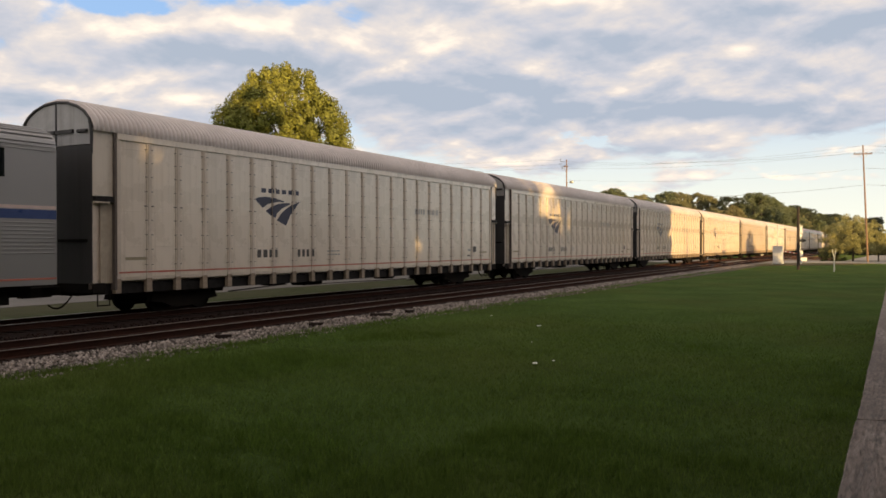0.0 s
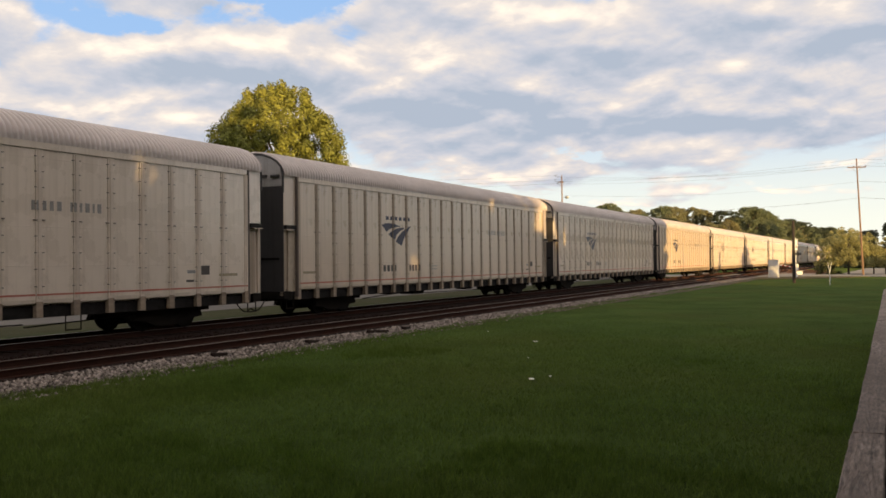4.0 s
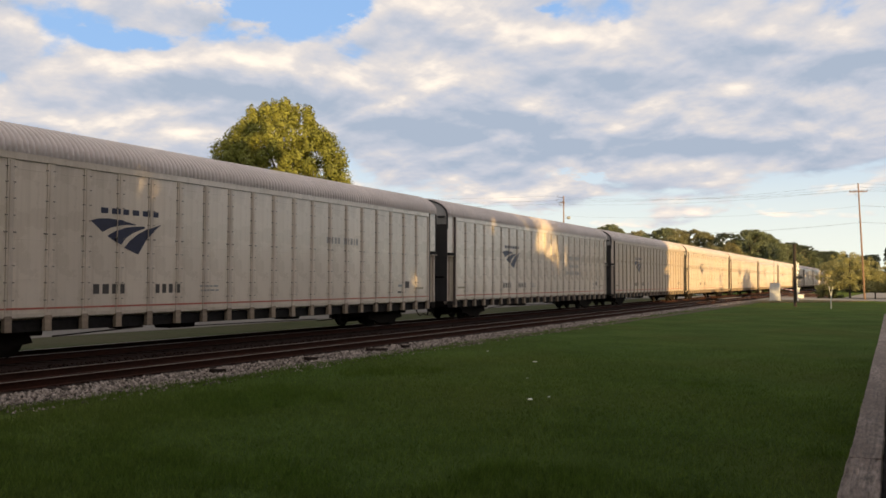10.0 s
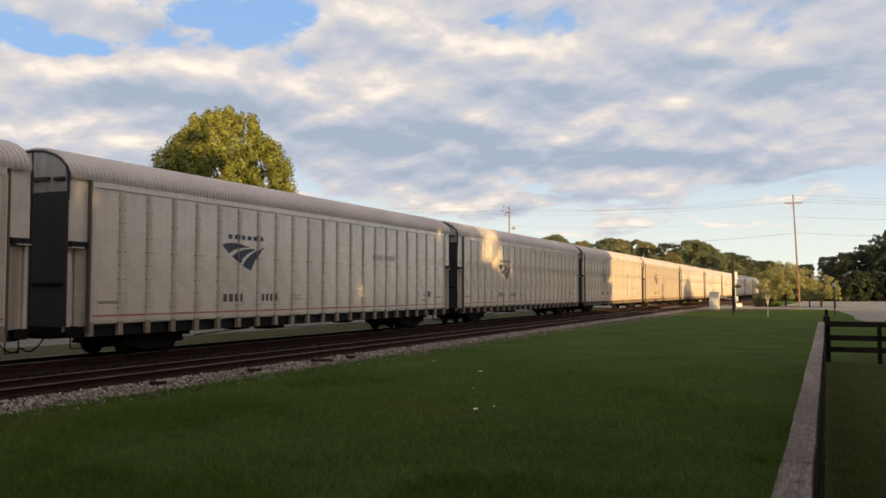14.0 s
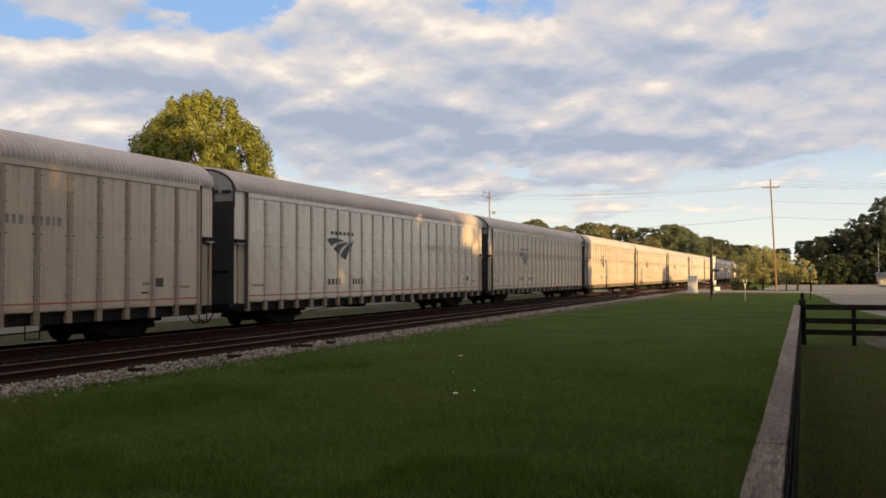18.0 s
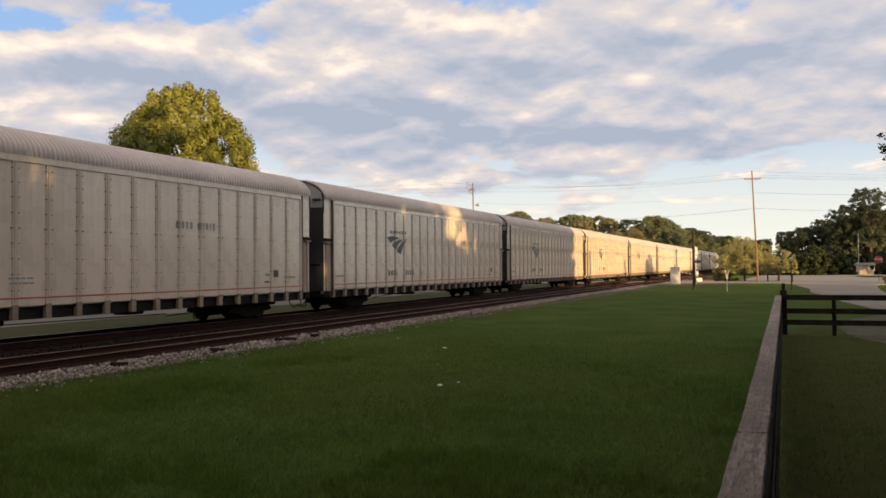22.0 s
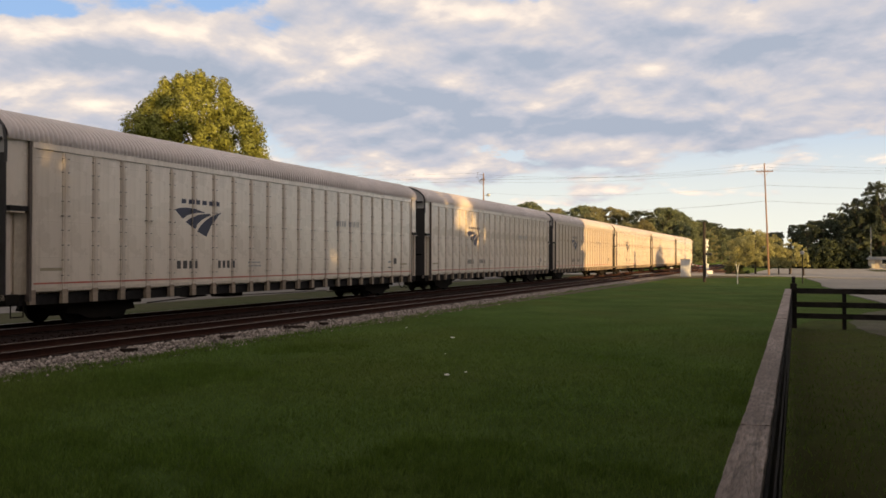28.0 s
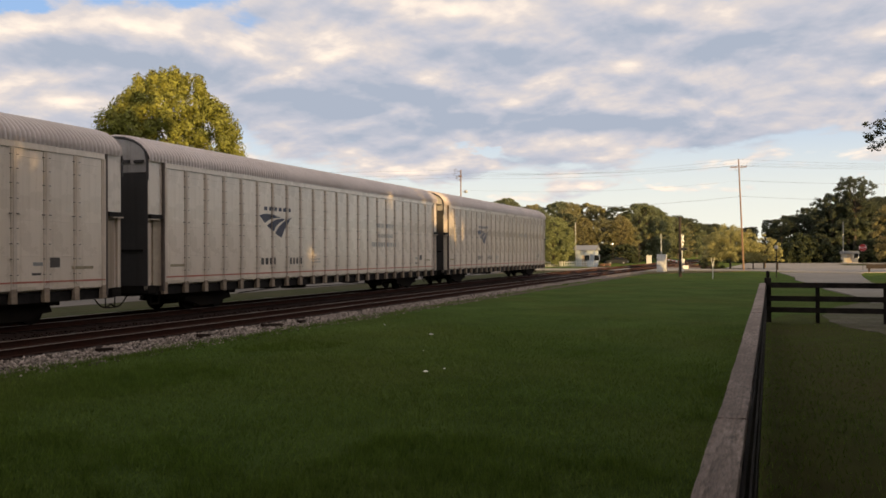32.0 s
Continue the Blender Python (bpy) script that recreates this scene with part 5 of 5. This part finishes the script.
def wood():
    rnd = random.Random(9)
    # (bearing x/y, crown top z/y) along the skyline
    line = [(-0.40, 0.060), (-0.305, 0.070), (-0.285, 0.072), (-0.265, 0.062), (-0.247, 0.0606), (-0.224, 0.0651), (-0.204, 0.0624), (-0.185, 0.0542), (-0.165, 0.0562), (-0.139, 0.0584),
            (-0.125, 0.056), (-0.112, 0.048), (-0.092, 0.044), (-0.072, 0.0395), (-0.055, 0.034), (-0.030, 0.029), (-0.014, 0.028), (-0.005, 0.037), (0.009, 0.039), (0.027, 0.045), (0.053, 0.054), (0.068, 0.058), (0.10, 0.058), (0.17, 0.058), (0.24, 0.060)]
    bs, zs = [b for b, _ in line], [z for _, z in line]
    b = -0.36
    while b < 0.26:
        for row, yy in enumerate((214, 246)):
            y = yy + rnd.uniform(-9, 9)
            bb = b + rnd.uniform(-0.010, 0.010) + row * 0.008
            top = float(np.interp(bb, bs, zs)) * rnd.uniform(0.92, 1.06) * (0.80 if row == 0 else 1.0)
            # leave the railway's corridor open
            if -33 < bb * y < -9:
                y = 34 / -bb
            h = 2.3 + 0.98 * top * y
            warm = bb < -0.15
            kind = rnd.choices((0, 1, 2, 3), (2, 4, 3, 1) if warm else ((4, 1, 0, 4) if bb < -0.01 else (2, 0, 0, 5)))[0]
            src = KINDS[kind]
            k = h / (15, 15, 16, 18)[kind]
            wdt = k * rnd.uniform(0.9, 1.25)
            m = pose(bb * y, y, 0, 0, 0, rnd.uniform(0, 360)) @ Matrix.Diagonal((wdt, wdt, k, 1))
            copy_thing(src, m)
        b += 0.019
    # the far wood closes the view along the line
    b = -0.135
    while b < -0.030:
        top = float(np.interp(b, bs, zs)) * rnd.uniform(0.84, 0.98)
        y = (36 + rnd.uniform(0, 5)) / -b
        kind = rnd.choice((0, 0, 3))
        k = (2.3 + 0.98 * top * y) / (15, 15, 16, 18)[kind]
        w = k * rnd.uniform(1.1, 1.4)
        copy_thing(KINDS[kind], pose(b * y, y, 0, 0, 0, rnd.uniform(0, 360)) @ Matrix.Diagonal((w, w, k, 1)))
        b += 0.0075


wood()
tree("tall_pine", 18.0, 206.0, 19.0, 4.2, M["leaf_dark"], "tall dark pine standing above the wood", 31, "tall", 0.40, 28000, 0.13, 330)
tree("tall_pine", 13.7, 208.0, 15.7, 4.2, M["leaf_dark"], "dark pine beside the taller one", 32, "tall", 0.30, 24000, 0.13, 300)
tree("turning_tree", 23.5, 190.0, 12.5, 4.2, M["leaf_rust"], "tree with golden-brown leaves behind the stop sign", 33, "round", 0.10, 9000, 0.2, 170)
for k in range(9):
    src = KINDS[3]
    copy_thing(src, pose(3.0 + k * 2.6, 209 + (k % 3) * 4, 0, 0, 0, k * 77) @ Matrix.Diagonal((0.62, 0.62, 0.56 + 0.035 * k, 1)))

# undergrowth closes the wood's foot, with shade put into the leaf colour
SHRUB = tree("undergrowth_shrub", -1.0, 198.0, 4.6, 3.4, M["leaf_shade"], "undergrowth shrub at the foot of the wood, shade put into its dark leaves", 41, "dome", 0.02, 5000, 0.2, 90, "undergrowth of the wood")
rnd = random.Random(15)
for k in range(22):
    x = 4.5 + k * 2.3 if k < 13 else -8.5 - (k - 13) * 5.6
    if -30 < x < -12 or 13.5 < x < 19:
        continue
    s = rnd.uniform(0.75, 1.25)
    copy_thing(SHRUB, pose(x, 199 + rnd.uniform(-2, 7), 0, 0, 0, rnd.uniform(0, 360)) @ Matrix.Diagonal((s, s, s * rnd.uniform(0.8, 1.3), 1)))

# ---- trees behind and beside the camera: they shade the lawn and the near cars ----
TO_SUN = np.array(-SUN_TO)
# one cut tube per sun patch on the cars: spot and two radii
GAPS = (((-19.98, 18.0, 4.95), 1.0, 1.02), ((-19.98, 34.6, 2.25), 0.58, 0.78), ((-20.4, 49.4, 6.3), 1.6, 1.3), ((-20.0, 51.2, 5.7), 1.6, 1.9), ((-20.0, 53.4, 5.1), 1.9, 2.1), ((-20.0, 54.9, 4.2), 1.4, 1.6), ((-20.0, 43.3, 5.4), 0.8, 0.8))


def clear_of_gaps(c):
    """Keeps the leaves outside tubes cut sunward through the crowns to shape sun patches."""
    ok = np.ones(len(c), bool)
    u = np.cross(TO_SUN, (0, 0, 1.0))
    u /= np.linalg.norm(u)
    w = np.cross(u, TO_SUN)
    for p, ru, rw in GAPS:
        d = c - np.array(p)
        ok &= ((d @ u) / ru) ** 2 + ((d @ w) / rw) ** 2 > 1
    return ok


def shade_wood():
    rnd = random.Random(3)
    k = 0
    for row, x in enumerate((18.0, 24.0, 30.0, 37.0)):
        # the wood's edge lets the sun pass beyond this line
        y_end = 84 - (x + 20) * 0.808 - 4.2
        y = y_end
        while y > y_end - 78:
            tree("shade_tree", x + rnd.uniform(-1, 1), y, rnd.uniform(15.5, 17.0) + row * 0.9, 4.6, M["leaf_green"], "tall broadleaf tree shading the lawn", 100 + k, "round", 0.06, 3600, 0.62, 60,
                 "trees along the lane behind", keep=clear_of_gaps)
            y -= 6.2
            k += 1


shade_wood()
# unseen extra tree, added so that the sycamore's left side falls in shade
tree("shade_tree", 30.0, -12.6, 29.0, 5.0, M["leaf_green"], "very tall unseen tree added to shade the left of the sycamore", 131, "round", 0.3, 6500, 0.6, 90, "trees along the lane behind", keep=clear_of_gaps)
# big unseen crowns over the near side of the fence, added to block skylight
for k, (x, y) in enumerate(((10.0, 13.0), (11.5, 24.0))):
    tree("lane_tree", x, y, 15.0, 6.2, M["leaf_green"], "unseen broad oak added to darken the lawn and yard", 140 + k, "round", 0.28, 6000, 0.42, 80, "oaks of the yard", keep=clear_of_gaps)

# out-of-view tree placed to keep the sun off the stop sign
tree("lane_tree", 30.0, 100.0, 7.0, 3.6, M["leaf_green"], "unseen oak south of the wide road, added to shade the stop sign", 144, "round", 0.15, 5000, 0.42, 80, "oaks of the yard")

# two more unseen crowns overhead, added to dim the lawn by the fence
tree("lane_tree", 3.8, 3.0, 17.0, 6.6, M["leaf_green"], "unseen broad oak added to darken the lawn and yard", 139, "round", 0.5, 9000, 0.42, 90, "oaks of the yard", keep=clear_of_gaps)

tree("lane_tree", 1.3, 5.0, 17.0, 6.4, M["leaf_green"], "unseen broad oak added to darken the lawn and yard", 138, "round", 0.5, 9000, 0.42, 90, "oaks of the yard", keep=clear_of_gaps)
# two unseen oaks behind the eye, added to darken the near lawn
for k, (x, y) in enumerate(((-4.5, -10.5), (4.5, -9.0))):
    tree("lane_tree", x, y, 16.0, 7.2, M["leaf_green"], "unseen broad oak added to darken the lawn and yard", 150 + k, "round", 0.26, 9000, 0.42, 90, "oaks of the yard", keep=clear_of_gaps)

# low unseen scrub, added to keep the far lawn in shade
for k in range(10):
    tree("lane_scrub", 17.0 + (k % 2) * 2.5, 48.0 + k * 4.2, 5.6 + 0.5 * (k % 3), 3.0, M["leaf_green"], "low scrubby bush out of view, added to shade the far lawn", 180 + k, "dome", 0.03, 1000, 0.34, 45, "scrub along the lane")


# ---- small things past the crossing ----
def timber_stack(x, y, turn):
    s = empty("timber_stack", pose(x, y, 0.05, 0, 0, turn), "low stack of red-brown timbers by the crossing", "timber")
    for r in range(2):
        for k in range(4 - r):
            part("timber", boxes((-1.9 + 0.2 * r, 1.9 - 0.15 * k, -0.6 + 0.28 * k, -0.36 + 0.28 * k, 0.24 * r, 0.22 + 0.24 * r), bevel=0.015), M["stack_wood"], s)


M["stack_wood"] = material("red_brown_timber", (0.27, 0.14, 0.08), 0.85, grain=6, amount=0.3, second=(0.17, 0.10, 0.07), stretch=(0.4, 4, 4), bump=0.5, obj_random=0.2)
timber_stack(-12.2, 140.0, 12)
timber_stack(-9.4, 139.0, -8)
timber_stack(-27.5, 152.0, 80)
simple_pole("dark_slim_post", (-26.6, 190.0), 4.4, 0.07, M["dark_pole"], "slim dark post before the wood", "post")


def picket_fence(x0, x1, y):
    f = empty("picket_fence", pose(0, 0, 0), "low white picket fence before the blue shed", "fence")
    n = int((x1 - x0) / 0.42)
    pk = mesh_of("picket", boxes((-0.06, 0.06, -0.02, 0.02, 0.0, 1.05)), M["sign_white"])
    for k in range(n + 1):
        part("picket", pk, None, f, at=(x0 + 0.42 * k, y + 0.02 * k, 0))
    part("rail", boxes((x0, x1, y + 0.02, y + 0.07, 0.3, 0.38), (x0, x1, y + 0.02, y + 0.07, 0.75, 0.83)), M["sign_white"], f)


picket_fence(-36.5, -27.6, 145.0)


def parked_car(x, y, turn, paint, label):
    c = empty("parked_car", pose(x, y, 0.02, 0, 0, turn), label, "car")
    low = [(-2.15, 0.35), (-2.2, 0.75), (-1.3, 0.92), (-0.7, 1.0), (1.6, 1.0), (2.15, 0.92), (2.2, 0.4), (2.0, 0.28), (-2.0, 0.28)]
    top = [(-0.95, 0.98), (-0.35, 1.45), (1.15, 1.46), (1.75, 0.98)]
    for name, pr, w, m in (("body", low, 0.86, paint), ("cabin", top, 0.74, M["glass_dark"])):
        bm = bmesh.new()
        a = [bm.verts.new((px, -w, pz)) for px, pz in pr]
        b = [bm.verts.new((px, w, pz)) for px, pz in pr]
        bm.faces.new(a)
        bm.faces.new(b[::-1])
        for i in range(len(pr)):
            bm.faces.new((a[i], a[(i + 1) % len(pr)], b[(i + 1) % len(pr)], b[i]))
        part(name, bm, m, c)
    part("roof_panel", boxes((-0.32, 1.12, -0.70, 0.70, 1.445, 1.49), bevel=0.02), paint, c)
    for px in (-1.35, 1.35):
        for k in (-1, 1):
            wl2 = part("wheel", tubes(((px, k * 0.70, 0.32), (px, k * 0.89, 0.32), 0.32), seg=14), M["signal_black"], c)
            part("rim", tubes(((px, k * 0.88, 0.32), (px, k * 0.90, 0.32), 0.18), seg=10), M["galvanised"], wl2)
    for k in (-1, 1):
        part("headlight", boxes((-2.215, -2.15, *sorted((k * 0.5, k * 0.8)), 0.60, 0.74)), M["sign_white"], c)


parked_car(-29.4, 178.0, 4, M["signal_black"], "dark parked car before the wood")


def road_edge_posts():
    for k, x in enumerate((-1.9, -0.5, 1.2, -8.6)):
        simple_pole("low_road_post", (x, 126.2 - 9 * (k == 2)), 0.95, 0.11, M["dark_pole"], "low dark timber post beside the road", "post")


road_edge_posts()


def gate_box(x, y):
    g = empty("relay_box", pose(x, y, 0.0, 0, 0, 20), "low white box beside the crossing mast", "box")
    part("body", boxes((-0.45, 0.45, -0.3, 0.3, 0.0, 0.5), bevel=0.03), M["cab_white"], g)
    part("lid", boxes((-0.5, 0.5, -0.35, 0.35, 0.5, 0.56), bevel=0.02), M["cab_white"], g)


gate_box(-11.0, 124.0)
slab("far_verge", [(12.6, 158), (60, 152), (60, 177), (12.3, 176)], 0.075, 0.2, M["yard"], "thin grass verge beyond the wide road", "verge")


def yard_lamp(x, y, h):
    l = empty("yard_lamp", pose(x, y, 0), "slim yard lamp with a small lit bulb before the wood", "lamp")
    part("mast", tubes(((0, 0, -0.2), (0, 0, h), 0.05, 0.04), seg=8), M["dark_pole"], l)
    bm = bmesh.new()
    bmesh.ops.create_icosphere(bm, subdivisions=2, radius=0.14, matrix=Matrix.Translation((0, -0.1, h + 0.12)))
    part("bulb", bm, M["lamp_glow"], l, "glowing white bulb", smooth=True)


lg = bpy.data.materials.new("lamp_glow")
lg.use_nodes = True
add = graph(lg.node_tree)
add("ShaderNodeOutputMaterial", {0: add("ShaderNodeEmission", {0: (1, 0.96, 0.88, 1), 1: 5.0}).outputs[0]})
M["lamp_glow"] = lg
yard_lamp(-31.0, 182.0, 4.2)


# ---- loose things on the lawn ----
def scrap(x, y, s, label, seed):
    rng = random.Random(seed)
    bm = bmesh.new()
    s *= 0.6
    bmesh.ops.create_icosphere(bm, subdivisions=2, radius=s)
    for v in bm.verts:
        v.co = Vector((v.co.x * 1.3, v.co.y * 0.8, v.co.z * 0.35 + s * 0.3)) * (1 + 0.35 * noise.noise(v.co * 9 + Vector((seed, 0, 0)))) 
    ob = part("litter_scrap", bm, M["litter"])
    ob.matrix_basis = pose(x, y, 0.03, 0, 0, rng.uniform(0, 360))
    tagged(ob, label, "litter", "litter on the lawn")


scrap(-8.9, 22.15, 0.10, "crumpled white paper scrap lying in the grass", 1)
scrap(-6.18, 15.05, 0.085, "small white scrap in the grass", 2)
scrap(-6.0, 15.6, 0.05, "tiny pale scrap in the grass", 3)
scrap(-11.6, 24.8, 0.05, "tiny white scrap near the stones", 4)
scrap(-7.6, 18.4, 0.03, "tiny orange-white wrapper in the grass", 5)


def old_tie(x, y, turn, ln):
    bm = boxes((-ln / 2, ln / 2, -0.08, 0.08, -0.03, 0.08), bevel=0.015)
    for v in bm.verts:
        v.co += Vector((0, noise.noise(v.co * 3) * 0.03, noise.noise(v.co * 4) * 0.02))
    ob = part("discarded_tie", bm, M["tie"])
    ob.matrix_basis = pose(x - 0.35, y, 0.075, 0, 3, turn)
    tagged(ob, "dark broken timber tie lying on the ballast edge", "timber", "discarded ties")


old_tie(-14.15, 19.3, 95, 0.6)
old_tie(-14.2, 22.8, 80, 0.9)
old_tie(-14.1, 24.4, 100, 0.5)
old_tie(-14.2, 15.6, 88, 0.45)


def grass_blades():
    rng = np.random.default_rng(8)
    n = 470000
    y = -5 + 49 * rng.uniform(0, 1, n) ** 1.5
    y = y[rng.uniform(0, 1, n) < np.clip((46 - y) / 28, 0, 1)]
    n = len(y)
    x = -13.8 + rng.uniform(0, 1, n) * (13.8 + 6.5)
    x = np.where((x > -0.1) & (rng.uniform(0, 1, n) < 0.7), -12.5 * rng.uniform(0, 1, n) - 0.4, x)
    a = rng.uniform(0, 6.283, n)
    h = rng.uniform(0.04, 0.10, n) * (1 + 0.22 * np.sin(x * 0.9 + 0.6 * np.sin(y)) * np.sin(y * 0.7 + 0.8 * np.sin(x * 0.5)))
    h *= np.clip((44 - y) / 32, 0.25, 1)
    w = rng.uniform(0.005, 0.011, n)
    lean = rng.normal(0, 0.03, (n, 2))
    bx, by = np.cos(a) * w, np.sin(a) * w
    z = np.array([noise.noise(Vector((p * 0.11, q * 0.11, 3.1))) * 0.045 * min(1, max(0.2, (34 - q) / 12)) for p, q in zip(x, y)]) - 0.012
    z = np.where(x > -13, z, -0.01)
    z = np.where((x > -0.1) & (y < 28.9), 0.045, z)
    v = np.stack([np.stack([x - bx, y - by, z], -1), np.stack([x + bx, y + by, z], -1), np.stack([x + lean[:, 0], y + lean[:, 1], z + h], -1)], 1)
    ob = new("grass_blades", fast_mesh("grass_blades", v.reshape(-1, 3), np.arange(n * 3).reshape(-1, 3), M["blade"]))
    tagged(ob, "short mown green grass blades", "grass", kind="stuff")


grass_blades()


def edge_tufts():
    """Longer ragged grass where the lawn meets the stones and at the fence foot."""
    rng = np.random.default_rng(18)
    n = 26000
    along = rng.uniform(0, 1, n) ** 1.6
    y = 4 + 70 * along
    side = rng.uniform(0, 1, n) < 0.72
    x = np.where(side, TRACK_B + 2.66 + rng.normal(0, 0.16, n) + 0.15 * np.sin(y * 1.3), -0.2 + rng.normal(0, 0.10, n))
    y = np.where(side, y, 2 + 27 * along)
    a = rng.uniform(0, 6.283, n)
    h = rng.uniform(0.05, 0.15, n)
    w = rng.uniform(0.005, 0.012, n)
    bx, by = np.cos(a) * w, np.sin(a) * w
    lean = rng.normal(0, 0.05, (n, 2))
    z = np.zeros(n) - 0.01
    v = np.stack([np.stack([x - bx, y - by, z], -1), np.stack([x + bx, y + by, z], -1), np.stack([x + lean[:, 0], y + lean[:, 1], z + h], -1)], 1)
    ob = new("grass_tufts", fast_mesh("grass_tufts", v.reshape(-1, 3), np.arange(n * 3).reshape(-1, 3), M["blade"]))
    tagged(ob, "ragged longer grass along the stones and the fence", "grass", kind="stuff")


edge_tufts()


def lawn_clumps():
    """Uneven clumps of coarser, longer grass scattered over the lawn."""
    rng = np.random.default_rng(28)
    cx, cy = rng.uniform(-12.5, -0.6, 5200), 2.5 + 17 * rng.uniform(0, 1, 5200) ** 1.1
    ok = np.array([noise.noise(Vector((a * 0.33, b * 0.22, 7.7))) + 0.35 * noise.noise(Vector((a * 1.1, b * 0.9, 1.7))) > 0.10 for a, b in zip(cx, cy)])
    cx, cy = cx[ok], cy[ok]
    m = 26
    n = len(cx) * m
    x, y = np.repeat(cx, m) + rng.normal(0, 0.11, n), np.repeat(cy, m) + rng.normal(0, 0.11, n)
    a = rng.uniform(0, 6.283, n)
    h = np.repeat(rng.uniform(0.07, 0.15, len(cx)), m) * rng.uniform(0.6, 1.1, n)
    w = rng.uniform(0.004, 0.010, n)
    bx, by = np.cos(a) * w, np.sin(a) * w
    lean = rng.normal(0, 0.045, (n, 2))
    z = np.full(n, -0.03)
    v = np.stack([np.stack([x - bx, y - by, z], -1), np.stack([x + bx, y + by, z], -1), np.stack([x + lean[:, 0], y + lean[:, 1], z + h + 0.02], -1)], 1)
    ob = new("lawn_clumps", fast_mesh("lawn_clumps", v.reshape(-1, 3), np.arange(n * 3).reshape(-1, 3), M["coarse_blade"]))
    tagged(ob, "coarser darker grass clumps in the lawn", "grass", kind="stuff")


lawn_clumps()

# overhanging twig of a tree beside the drive
rng = np.random.default_rng(77)
t = empty("overhanging_tree", pose(7.2, 34.0, 0), "tree beside the fence with a leafy overhanging branch", "tree")
part("trunk", tubes(((0, 0, -0.3), (0.1, 0, 8.5), 0.22, 0.12), ((0.1, 0, 5.6), (-3.6, 0.1, 6.7), 0.06, 0.012), ((-1.6, 0, 6.2), (-3.2, 0.1, 7.4), 0.04, 0.01), ((0.1, 0, 7.5), (1.5, 0.3, 10.5), 0.07, 0.02), seg=8), M["bark"], t)
bl = [(-3.85 + 1.3 * u, rng.normal(0, 0.25), 6.6 + rng.normal(0, 0.12) + (0.25 + 0.7 * u) * rng.uniform(-1, 1.2), 0.13 + 0.10 * u) for u in rng.uniform(0, 1, 40)] + [(rng.uniform(-2, 3), rng.normal(0, 1.5), rng.uniform(8.5, 12), 0.8) for _ in range(24)]
v, q = leaf_cloud(rng, bl, 12000, 0.055, 0.0)
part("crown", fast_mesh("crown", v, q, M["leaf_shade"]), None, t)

# ---- ties, nearest ones singly ----
TIE = mesh_of("tie", boxes((-1.30, 1.30, -0.115, 0.115, -0.16, 0.0), bevel=0.012), M["tie"])


def ties(track, cx, lo, n):
    rnd = random.Random(int(-cx))
    for k in range(n):
        part("tie", TIE, None, track, at=pose(cx + rnd.uniform(-0.04, 0.04), lo + 0.52 * k + rnd.uniform(-0.03, 0.03), RAIL_Z - 0.168 + rnd.uniform(-0.004, 0.004), 0, 0, rnd.uniform(-1.2, 1.2)))


ties(bpy.data.objects["track_bed_near"], TRACK_B, 5.0, 200)
ties(bpy.data.objects["track_bed_far"], TRACK_A, 8.0, 170)

motions()
